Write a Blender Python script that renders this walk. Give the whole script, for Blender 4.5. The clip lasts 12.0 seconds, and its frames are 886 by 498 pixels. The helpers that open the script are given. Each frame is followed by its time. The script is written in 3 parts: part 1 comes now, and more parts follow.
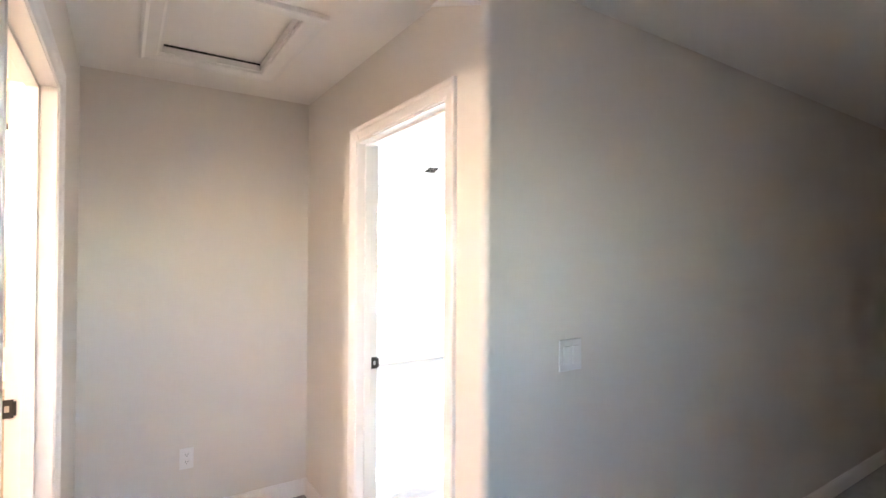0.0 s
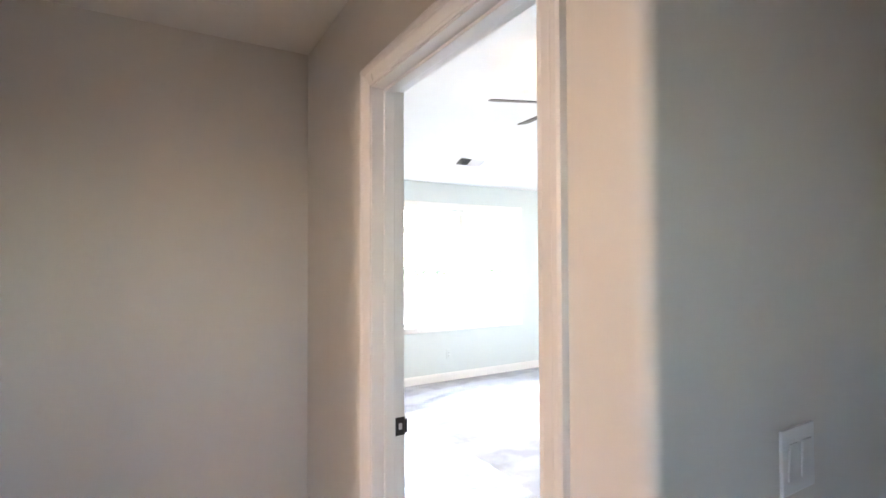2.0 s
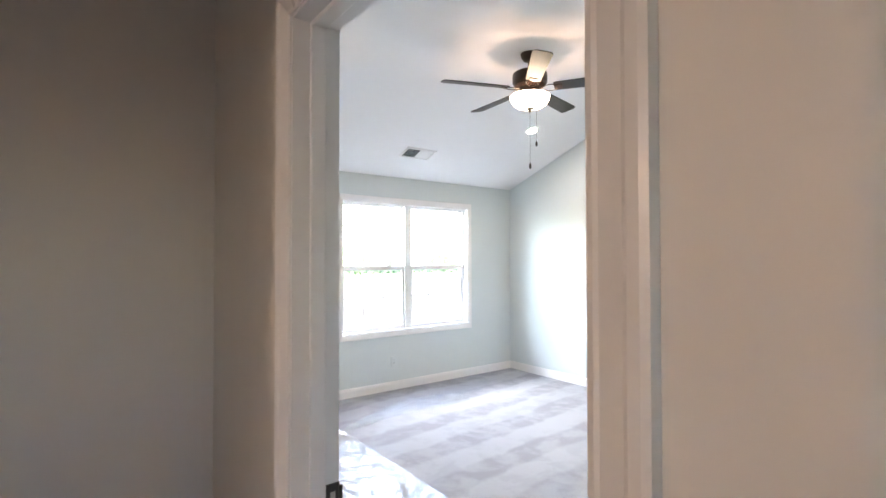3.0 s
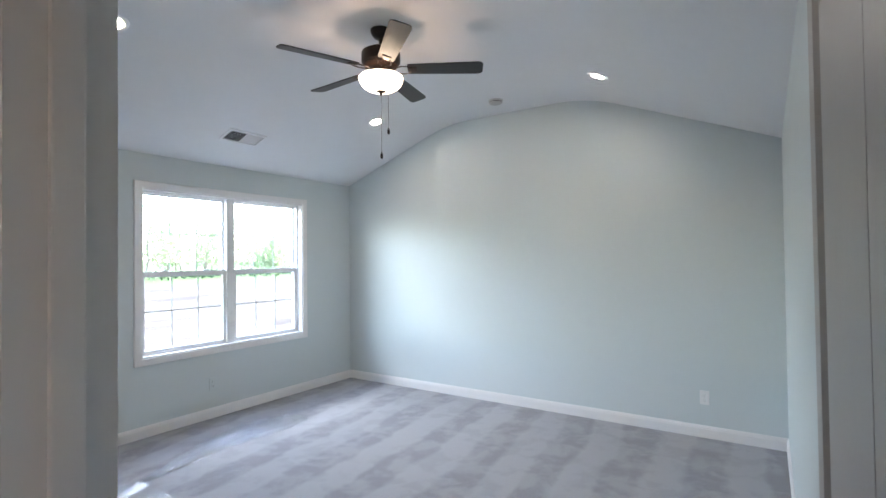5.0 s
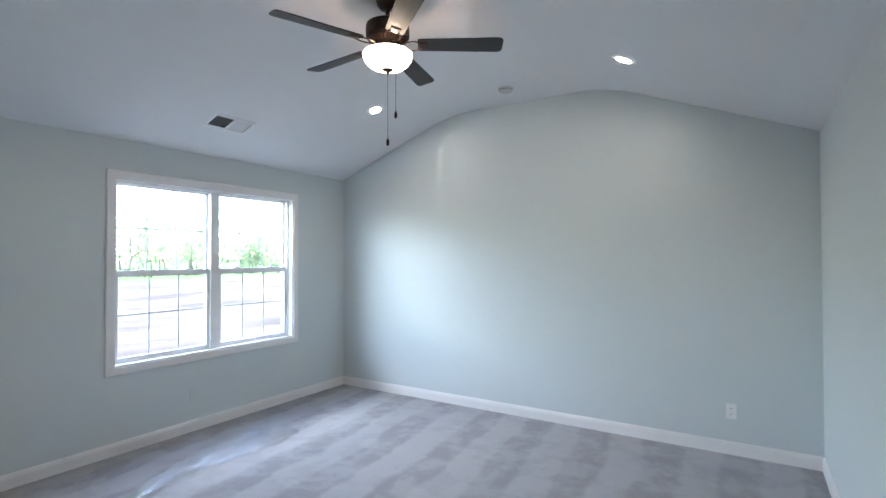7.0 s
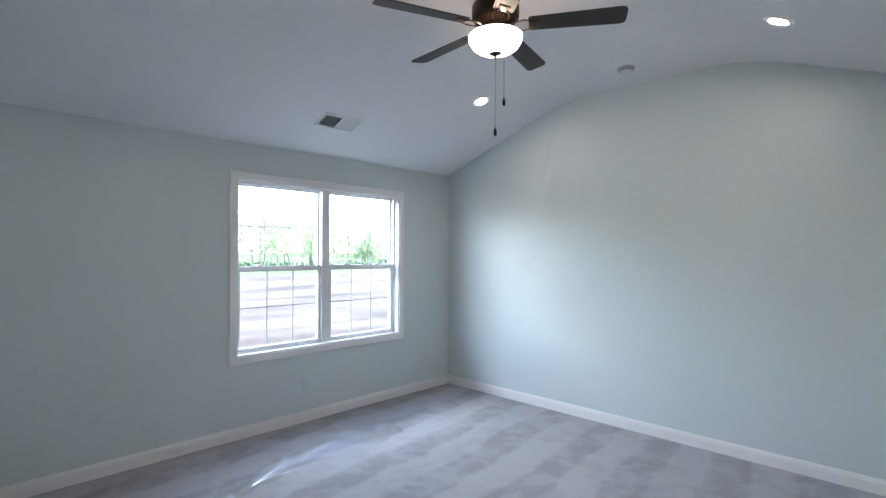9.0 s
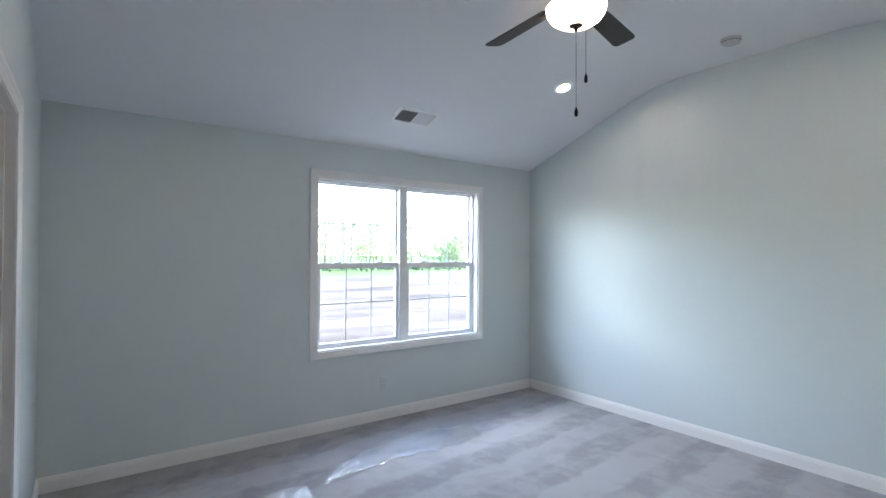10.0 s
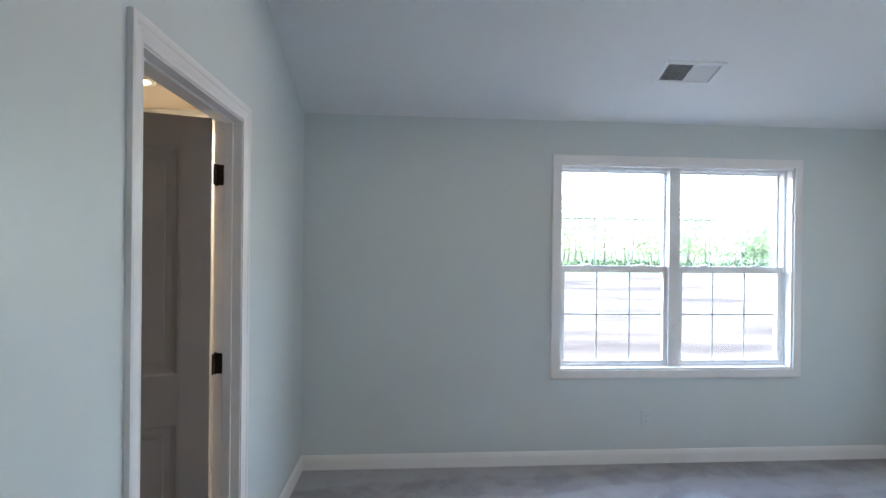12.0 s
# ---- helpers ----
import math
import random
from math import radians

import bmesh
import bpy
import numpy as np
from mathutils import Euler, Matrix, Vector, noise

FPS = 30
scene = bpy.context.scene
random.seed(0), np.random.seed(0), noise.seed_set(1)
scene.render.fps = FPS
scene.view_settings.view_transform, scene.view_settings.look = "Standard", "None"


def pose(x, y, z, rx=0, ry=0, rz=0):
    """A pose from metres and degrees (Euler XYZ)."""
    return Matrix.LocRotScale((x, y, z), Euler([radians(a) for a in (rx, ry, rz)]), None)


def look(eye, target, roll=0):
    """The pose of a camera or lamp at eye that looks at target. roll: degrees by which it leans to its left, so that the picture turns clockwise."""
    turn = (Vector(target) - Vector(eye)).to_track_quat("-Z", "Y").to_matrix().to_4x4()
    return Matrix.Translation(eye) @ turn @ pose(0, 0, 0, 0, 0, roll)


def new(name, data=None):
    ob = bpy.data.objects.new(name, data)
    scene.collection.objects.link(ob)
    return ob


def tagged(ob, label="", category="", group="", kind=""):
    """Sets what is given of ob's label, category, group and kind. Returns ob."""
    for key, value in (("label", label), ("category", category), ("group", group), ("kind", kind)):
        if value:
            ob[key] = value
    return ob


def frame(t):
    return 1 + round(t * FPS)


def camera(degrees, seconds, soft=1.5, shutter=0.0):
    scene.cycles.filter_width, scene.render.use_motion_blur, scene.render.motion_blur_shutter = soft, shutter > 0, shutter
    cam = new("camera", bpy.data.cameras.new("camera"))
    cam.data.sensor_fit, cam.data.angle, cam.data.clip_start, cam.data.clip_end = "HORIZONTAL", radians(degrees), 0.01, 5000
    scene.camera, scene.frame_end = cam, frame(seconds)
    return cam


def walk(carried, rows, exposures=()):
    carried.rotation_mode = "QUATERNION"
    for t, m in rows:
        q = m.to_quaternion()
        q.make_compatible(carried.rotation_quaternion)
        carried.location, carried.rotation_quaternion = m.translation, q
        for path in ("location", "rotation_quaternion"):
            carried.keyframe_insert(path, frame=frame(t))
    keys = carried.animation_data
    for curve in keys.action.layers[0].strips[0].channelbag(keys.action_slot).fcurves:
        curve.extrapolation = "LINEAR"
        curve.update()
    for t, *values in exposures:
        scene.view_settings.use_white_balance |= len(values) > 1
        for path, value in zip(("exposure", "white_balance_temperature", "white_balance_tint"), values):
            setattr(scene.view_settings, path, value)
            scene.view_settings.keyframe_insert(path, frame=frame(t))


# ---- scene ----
cam = camera(84.1, 12.0)
PATH = [
    (0, (-1.096, -6.052, 1.502), (-0.004, -4.377, 1.523), 0.3),
    (0.5, (-1.037, -5.872, 1.507), (0.008, -4.168, 1.526), 0.2),
    (1, (-0.958, -5.68, 1.493), (0.07, -3.965, 1.521), 0.1),
    (1.5, (-0.834, -5.465, 1.522), (0.183, -3.743, 1.541), 0.2),
    (2, (-0.718, -5.248, 1.496), (0.29, -3.521, 1.538), -0.2),
    (2.5, (-0.622, -5.022, 1.509), (0.42, -3.316, 1.542), -0.1),
    (3, (-0.512, -4.861, 1.507), (0.687, -3.261, 1.543), -0.1),
    (3.5, (-0.431, -4.735, 1.506), (0.916, -3.257, 1.548), -0.1),
    (5.5, (-0.25, -4.396, 1.504), (1.452, -3.346, 1.539), -0.4),
    (6, (-0.183, -4.316, 1.505), (1.522, -3.271, 1.539), -0.2),
    (6.5, (-0.136, -4.223, 1.513), (1.571, -3.182, 1.544), -0.2),
    (8.5, (0.057, -4.04, 1.513), (1.584, -2.748, 1.542), 0.1),
    (9, (0.078, -4.008, 1.534), (1.511, -2.613, 1.549), 0.2),
    (9.5, (0.159, -3.968, 1.514), (1.471, -2.458, 1.532), 0.1),
    (10, (0.234, -3.927, 1.483), (1.406, -2.306, 1.508), 0.2),
    (10.5, (0.326, -3.839, 1.509), (1.314, -2.1, 1.523), 0.3),
    (11, (0.445, -3.727, 1.516), (1.187, -1.87, 1.525), 0.3),
    (11.5, (0.601, -3.593, 1.532), (1.035, -1.641, 1.533), 0.3),
    (12, (0.711, -3.417, 1.53), (0.849, -1.421, 1.525), 0.6),
]
EXPOSURES = [(0, 9.22, 7450, 12), (1.0, 9.1, 7300, 12), (1.5, 8.7, 7250, 13), (2.0, 8.25, 7250, 13), (2.5, 7.78, 7300, 14), (3.0, 7.36, 7250, 14), (3.5, 7.02, 7150, 14), (5.3, 6.44, 6600, 11), (6.5, 6.4, 6450, 11), (8.5, 6.18, 6450, 11), (10.5, 6.24, 6500, 11), (12, 6.38, 6500, 11)]
SKY = 0.036
FAN_W, VANITY_W, CLOSET_W, BOWL_E = 0.068, 0.04, 0.32, 0.17
BATH_W, WINDOW_W = 0.31, 12.0
CARPET_DARK, CARPET_LIGHT = (0.26, 0.261, 0.278), (0.385, 0.386, 0.41)
walk(cam, [(t, look(eye, target, roll)) for t, eye, target, roll in PATH], EXPOSURES)

# ---- world and sun ----
world = bpy.data.worlds.new("sky")
scene.world = world
world.use_nodes = True
wn, wl = world.node_tree.nodes, world.node_tree.links
sky = wn.new("ShaderNodeTexSky")
sky.sky_type = "NISHITA"
sky.sun_disc = False
sky.sun_elevation = radians(48)
sky.sun_rotation = radians(95)
sky.air_density, sky.dust_density, sky.ozone_density = 1.0, 1.0, 1.5
wl.new(sky.outputs[0], wn["Background"].inputs[0])
wn["Background"].inputs[1].default_value = SKY

sun = new("sun", bpy.data.lights.new("sun", "SUN"))
sun.data.energy, sun.data.angle, sun.data.color = 0.5, radians(14), (1.0, 0.96, 0.91)
sun.matrix_world = look((19.9, -1.74, 22.2), (0, 0, 0))


def bulb(name, at, power, color, radius):
    ob = new(name, bpy.data.lights.new(name, "POINT"))
    ob.data.energy, ob.data.color, ob.data.shadow_soft_size = power, color, radius
    ob.location = at
    return ob


# the bright upper sky of an overcast day, standing in over the window
high_sky = new("window_sky", bpy.data.lights.new("window_sky", "AREA"))
high_sky.data.shape, high_sky.data.size, high_sky.data.size_y = "RECTANGLE", 7.4, 1.5
high_sky.data.energy, high_sky.data.color = WINDOW_W, (0.85, 0.93, 1.0)
high_sky.matrix_world = look((0.3, 2.4, 3.2), (0.3, -1.6, 3.0))
WARM = (1.0, 0.72, 0.45)
FAN = Vector((2.14, -2.385, 0))
bulb("fan_bulb", (FAN.x, FAN.y, 2.628), FAN_W, (1.0, 0.72, 0.54), 0.022)
bulb("vanity_bulb", (-1.95, -2.42, 2.06), VANITY_W, WARM, 0.06)
bulb("bath_bulb", (-1.86, -4.93, 2.10), BATH_W * 0.12, (1.0, 0.81, 0.72), 0.16)
# unseen lamp without a fixture, added to warm the hall wall through the doorway
bulb("bath_fill_lamp", (-3.05, -4.52, 1.97), BATH_W * 1.0, (1.0, 0.80, 0.70), 0.12)
spot = new("closet_bulb", bpy.data.lights.new("closet_bulb", "AREA"))
spot.data.shape, spot.data.size, spot.data.energy, spot.data.color = "DISK", 0.12, CLOSET_W, (1.0, 0.76, 0.52)
spot.matrix_world = pose(-0.79, -0.57, 2.425)


# ---- materials ----
def material(name, color, rough=0.6, metal=0.0, spec=0.5):
    m = bpy.data.materials.new(name)
    m.use_nodes = True
    p = m.node_tree.nodes["Principled BSDF"]
    p.inputs["Base Color"].default_value = (*color, 1)
    p.inputs["Roughness"].default_value = rough
    p.inputs["Metallic"].default_value = metal
    p.inputs["Specular IOR Level"].default_value = spec
    return m


def grain(m, color, scale, amount, bump_scale, bump, rough_var=0.0, distance=0.002):
    """Two scales of mottling in the colour, and a fine relief."""
    nt = m.node_tree
    n, l = nt.nodes, nt.links
    p = n["Principled BSDF"]
    co = n.new("ShaderNodeTexCoord")
    a = n.new("ShaderNodeTexNoise")
    a.inputs["Scale"].default_value, a.inputs["Detail"].default_value = scale, 5
    b = n.new("ShaderNodeTexNoise")
    b.inputs["Scale"].default_value, b.inputs["Detail"].default_value = scale * 14, 3
    l.new(co.outputs["Object"], a.inputs["Vector"])
    l.new(co.outputs["Object"], b.inputs["Vector"])
    add = n.new("ShaderNodeMath")
    add.operation = "MULTIPLY_ADD"
    l.new(b.outputs["Fac"], add.inputs[0])
    add.inputs[1].default_value = 0.4
    l.new(a.outputs["Fac"], add.inputs[2])
    ramp = n.new("ShaderNodeValToRGB")
    ramp.color_ramp.elements[0].position, ramp.color_ramp.elements[1].position = 0.35, 1.05
    ramp.color_ramp.elements[0].color = (*[c * (1 - amount) for c in color], 1)
    ramp.color_ramp.elements[1].color = (*[min(1, c * (1 + amount)) for c in color], 1)
    l.new(add.outputs[0], ramp.inputs[0])
    l.new(ramp.outputs[0], p.inputs["Base Color"])
    if bump:
        c = n.new("ShaderNodeTexNoise")
        c.inputs["Scale"].default_value, c.inputs["Detail"].default_value = bump_scale, 3
        l.new(co.outputs["Object"], c.inputs["Vector"])
        bm = n.new("ShaderNodeBump")
        bm.inputs["Strength"].default_value, bm.inputs["Distance"].default_value = bump, distance
        l.new(c.outputs["Fac"], bm.inputs["Height"])
        l.new(bm.outputs["Normal"], p.inputs["Normal"])
    if rough_var:
        r = n.new("ShaderNodeMapRange")
        base = p.inputs["Roughness"].default_value
        r.inputs["To Min"].default_value, r.inputs["To Max"].default_value = base - rough_var, base + rough_var
        l.new(a.outputs["Fac"], r.inputs["Value"])
        l.new(r.outputs[0], p.inputs["Roughness"])
    return m


def painted(name, color, rough, amount=0.02, scale=1.2, bump_scale=160, bump=0.12, rough_var=0.06):
    return grain(material(name, color, rough), color, scale, amount, bump_scale, bump, rough_var)


M_BLUE = painted("pale_blue_wall_paint", (0.61, 0.665, 0.67), 0.42)
M_GREIGE = painted("greige_wall_paint", (0.72, 0.685, 0.645), 0.5)
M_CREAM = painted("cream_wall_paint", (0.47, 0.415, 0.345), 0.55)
M_CEIL = painted("ceiling_paint", (0.78, 0.79, 0.805), 0.75, 0.025, 0.9, 90, 0.2)
M_HCEIL = painted("hall_ceiling_paint", (0.84, 0.82, 0.80), 0.75, 0.025, 0.9, 90, 0.2)
M_TRIM = painted("white_trim_paint", (0.80, 0.79, 0.785), 0.3, 0.02, 3, 60, 0.05)
M_DOOR = painted("taupe_door_paint", (0.32, 0.285, 0.265), 0.35, 0.04, 3, 120, 0.08)
M_VINYL = painted("white_vinyl", (0.82, 0.83, 0.84), 0.28, 0.01, 3, 60, 0.02)
M_GRILLE = painted("grey_grille_bar", (0.42, 0.45, 0.47), 0.45, 0.02, 3, 60, 0.02)
M_PLASTIC = painted("white_plastic", (0.80, 0.80, 0.80), 0.32, 0.01, 6, 60, 0.02)
M_GREY_PLASTIC = painted("grey_plastic", (0.50, 0.50, 0.50), 0.4, 0.02, 6, 60, 0.02)
M_SLOT = material("dark_slot", (0.02, 0.02, 0.02), 0.7)
M_BRONZE = painted("oil_rubbed_bronze", (0.030, 0.021, 0.017), 0.38, 0.15, 8, 90, 0.06)
M_BRONZE.node_tree.nodes["Principled BSDF"].inputs["Metallic"].default_value = 0.7
M_COPPER = material("rubbed_copper_edge", (0.09, 0.052, 0.04), 0.35, 1.0)
M_BLACK = painted("black_metal", (0.018, 0.017, 0.018), 0.4, 0.1, 10, 80, 0.05)
M_STEEL = material("brushed_steel", (0.62, 0.62, 0.63), 0.3, 1.0)
M_VENT_SHADE_ROOF = material("vent_shade_and_roof_grey", (0.045, 0.05, 0.055), 0.8)
M_STONE = painted("white_counter", (0.78, 0.76, 0.73), 0.2, 0.05, 5, 60, 0.02)
M_CAB = painted("cream_cabinet_paint", (0.48, 0.42, 0.34), 0.4, 0.04, 3, 60, 0.04)
M_MIRROR = material("mirror", (0.9, 0.9, 0.9), 0.02, 1.0)


def wood(name, dark, light):
    m = material(name, dark, 0.36, 0, 0.35)
    nt = m.node_tree
    n, l = nt.nodes, nt.links
    co = n.new("ShaderNodeTexCoord")
    mp = n.new("ShaderNodeMapping")
    mp.inputs["Scale"].default_value = (1.2, 26, 26)
    no = n.new("ShaderNodeTexNoise")
    no.inputs["Scale"].default_value, no.inputs["Detail"].default_value = 2.5, 6
    ramp = n.new("ShaderNodeValToRGB")
    ramp.color_ramp.elements[0].color, ramp.color_ramp.elements[1].color = (*dark, 1), (*light, 1)
    ramp.color_ramp.elements[0].position, ramp.color_ramp.elements[1].position = 0.35, 0.7
    l.new(co.outputs["Object"], mp.inputs[0])
    l.new(mp.outputs[0], no.inputs["Vector"])
    l.new(no.outputs["Fac"], ramp.inputs[0])
    l.new(ramp.outputs[0], n["Principled BSDF"].inputs["Base Color"])
    return m


M_BLADE = wood("dark_walnut_blade", (0.013, 0.011, 0.011), (0.026, 0.022, 0.020))


def carpet_material():
    m = material("grey_blue_carpet", (0.3, 0.3, 0.34), 0.95, 0, 0.15)
    nt = m.node_tree
    n, l = nt.nodes, nt.links
    p = n["Principled BSDF"]
    p.inputs["Sheen Weight"].default_value = 0.08
    p.inputs["Sheen Roughness"].default_value = 0.6
    co = n.new("ShaderNodeTexCoord")
    # nap swept to and fro by the vacuum cleaner: soft bands along x
    mp = n.new("ShaderNodeMapping")
    mp.inputs["Rotation"].default_value = (0, 0, radians(-5))
    mp.inputs["Location"].default_value = (0.0, 0.11, 0)
    l.new(co.outputs["Object"], mp.inputs[0])
    warp = n.new("ShaderNodeTexNoise")
    warp.inputs["Scale"].default_value, warp.inputs["Detail"].default_value = 0.9, 3
    l.new(co.outputs["Object"], warp.inputs["Vector"])
    sep = n.new("ShaderNodeSeparateXYZ")
    l.new(mp.outputs[0], sep.inputs[0])
    wy = n.new("ShaderNodeMath")
    wy.operation = "MULTIPLY_ADD"
    l.new(warp.outputs["Fac"], wy.inputs[0])
    wy.inputs[1].default_value = 0.28
    l.new(sep.outputs["Y"], wy.inputs[2])
    sc = n.new("ShaderNodeMath")
    sc.operation = "MULTIPLY"
    l.new(wy.outputs[0], sc.inputs[0])
    sc.inputs[1].default_value = 2 * math.pi / 0.50
    sn = n.new("ShaderNodeMath")
    sn.operation = "SINE"
    l.new(sc.outputs[0], sn.inputs[0])
    band = n.new("ShaderNodeMapRange")
    band.interpolation_type = "SMOOTHSTEP"
    band.inputs["From Min"].default_value, band.inputs["From Max"].default_value = -0.4, 0.4
    l.new(sn.outputs[0], band.inputs["Value"])
    # scuffs and footmarks
    foot = n.new("ShaderNodeTexNoise")
    foot.inputs["Scale"].default_value, foot.inputs["Detail"].default_value, foot.inputs["Roughness"].default_value = 4.5, 6, 0.62
    foot.inputs["Distortion"].default_value = 0.3
    l.new(co.outputs["Object"], foot.inputs["Vector"])
    fr = n.new("ShaderNodeMapRange")
    fr.inputs["From Min"].default_value, fr.inputs["From Max"].default_value = 0.42, 0.58
    l.new(foot.outputs["Fac"], fr.inputs["Value"])
    mixed = n.new("ShaderNodeMix")
    mixed.inputs[0].default_value = 0.50
    l.new(band.outputs[0], mixed.inputs[2])
    l.new(fr.outputs[0], mixed.inputs[3])
    # tufts
    tuft = n.new("ShaderNodeTexNoise")
    tuft.inputs["Scale"].default_value, tuft.inputs["Detail"].default_value = 260, 3
    l.new(co.outputs["Object"], tuft.inputs["Vector"])
    add = n.new("ShaderNodeMath")
    add.operation = "MULTIPLY_ADD"
    l.new(tuft.outputs["Fac"], add.inputs[0])
    add.inputs[1].default_value = 0.5
    l.new(mixed.outputs[0], add.inputs[2])
    ramp = n.new("ShaderNodeValToRGB")
    ramp.color_ramp.elements[0].position, ramp.color_ramp.elements[1].position = 0.1, 1.4
    ramp.color_ramp.elements[0].color, ramp.color_ramp.elements[1].color = (*CARPET_DARK, 1), (*CARPET_LIGHT, 1)
    ramp.color_ramp.elements[1].position = 1.0
    l.new(add.outputs[0], ramp.inputs[0])
    l.new(ramp.outputs[0], p.inputs["Base Color"])
    bm = n.new("ShaderNodeBump")
    bm.inputs["Strength"].default_value, bm.inputs["Distance"].default_value = 0.6, 0.006
    l.new(tuft.outputs["Fac"], bm.inputs["Height"])
    l.new(bm.outputs["Normal"], p.inputs["Normal"])
    return m


M_CARPET = carpet_material()


def emitter(name, color, strength, body=0.8):
    m = bpy.data.materials.new(name)
    m.use_nodes = True
    p = m.node_tree.nodes["Principled BSDF"]
    p.inputs["Base Color"].default_value = (body, body, body, 1)
    p.inputs["Emission Color"].default_value = (*color, 1)
    p.inputs["Emission Strength"].default_value = strength
    return m


M_LED = emitter("lit_led_lens", (1.0, 0.90, 0.80), 3.8)
M_BOWL = emitter("lit_frosted_glass", (1.0, 0.80, 0.60), BOWL_E, 0.10)
# dull dark material for the light-stopping shell added inside the bowl
M_BOWL_BLOCKER = material("dark_bowl_blocker", (0.12, 0.11, 0.10), 0.7)
M_SHADE = emitter("lit_vanity_glass", (1.0, 0.85, 0.62), 0.06)
M_CAN_WARM = emitter("lit_warm_lens", (1.0, 0.85, 0.6), 0.25)


def clear_sheet(name, gloss, rough, tint=(1, 1, 1)):
    """Thin clear sheet: light passes straight, and a share of it is mirrored."""
    m = bpy.data.materials.new(name)
    m.use_nodes = True
    n, l = m.node_tree.nodes, m.node_tree.links
    n.remove(n["Principled BSDF"])
    t = n.new("ShaderNodeBsdfTransparent")
    t.inputs[0].default_value = (*tint, 1)
    g = n.new("ShaderNodeBsdfGlossy")
    g.inputs["Roughness"].default_value = rough
    mix = n.new("ShaderNodeMixShader")
    mix.inputs[0].default_value = gloss
    l.new(t.outputs[0], mix.inputs[1])
    l.new(g.outputs[0], mix.inputs[2])
    l.new(mix.outputs[0], n["Material Output"].inputs[0])
    return m


M_GLASS = clear_sheet("window_glass", 0.07, 0.0, (0.97, 0.985, 0.98))
M_FILM = clear_sheet("clear_plastic_film", 0.25, 0.015)
M_FILM_TAUT = clear_sheet("taut_clear_plastic_film", 0.13, 0.03)


# ---- mesh helpers ----
def add_box(bm, x0, x1, y0, y1, z0, z1, bevel=0.0):
    g = bmesh.ops.create_cube(bm, size=1)
    for v in g["verts"]:
        v.co = Vector(((x0 + x1) / 2 + v.co.x * (x1 - x0), (y0 + y1) / 2 + v.co.y * (y1 - y0), (z0 + z1) / 2 + v.co.z * (z1 - z0)))
    if bevel:
        es = list({e for v in g["verts"] for e in v.link_edges})
        bmesh.ops.bevel(bm, geom=es, offset=bevel, segments=2, affect="EDGES", profile=0.6)


def add_lathe(bm, profile, seg=40, at=(0, 0, 0)):
    rings = []
    for r, z in profile:
        if r < 1e-5:
            rings.append([bm.verts.new((at[0], at[1], at[2] + z))])
        else:
            rings.append([bm.verts.new((at[0] + r * math.cos(2 * math.pi * i / seg), at[1] + r * math.sin(2 * math.pi * i / seg), at[2] + z)) for i in range(seg)])
    for a, b in zip(rings, rings[1:]):
        for i in range(seg):
            j = (i + 1) % seg
            if len(a) == 1 and len(b) == 1:
                continue
            if len(a) == 1:
                bm.faces.new((a[0], b[j], b[i]))
            elif len(b) == 1:
                bm.faces.new((a[i], a[j], b[0]))
            else:
                bm.faces.new((a[i], a[j], b[j], b[i]))


def sweep(bm, path, profile, to_world, closed=False, caps=True):
    """Sweep profile (a: offset to the left of the path, b: height out of its plane) along a polyline, with mitred corners."""
    n = len(path)
    rows = []
    for i in range(n):
        p = Vector(path[i])
        d0 = (p - Vector(path[i - 1])).normalized() if (i > 0 or closed) else None
        d1 = (Vector(path[(i + 1) % n]) - p).normalized() if (i < n - 1 or closed) else None
        if d0 is None:
            d0 = d1
        if d1 is None:
            d1 = d0
        n0, n1 = Vector((-d0.y, d0.x)), Vector((-d1.y, d1.x))
        mit = (n0 + n1) / (1 + n0.dot(n1))
        rows.append([bm.verts.new(to_world(*(p + mit * a), b)) for a, b in profile])
    for i in range(n if closed else n - 1):
        r, s = rows[i], rows[(i + 1) % n]
        for k in range(len(profile) - 1):
            bm.faces.new((r[k], s[k], s[k + 1], r[k + 1]))
    if caps and not closed:
        bm.faces.new(rows[0])
        bm.faces.new(rows[-1][::-1])


def finish(name, bm, mat, smooth=None):
    bmesh.ops.remove_doubles(bm, verts=bm.verts, dist=1e-6)
    bmesh.ops.recalc_face_normals(bm, faces=bm.faces)
    me = bpy.data.meshes.new(name)
    bm.to_mesh(me)
    bm.free()
    for m in (mat if isinstance(mat, (list, tuple)) else [mat]):
        me.materials.append(m)
    if smooth is not None:
        for poly in me.polygons:
            poly.use_smooth = True
        me.set_sharp_from_angle(angle=radians(smooth))
    return new(name, me)


def part(name, bm, mat, parent, label="", smooth=None):
    ob = finish(name, bm, mat, smooth)
    ob.parent = parent
    if label:
        ob["label"] = label
    return ob


def base(name, at=(0, 0, 0), **tags):
    ob = new(name)
    ob.location = at
    ob.empty_display_size = 0.1
    return tagged(ob, **tags)


def boxes(*rows):
    bm = bmesh.new()
    for r in rows:
        add_box(bm, *r)
    return bm


def structure(name, bm, mat, label, category, smooth=None):
    return tagged(finish(name, bm, mat, smooth), label, category, kind="structure")


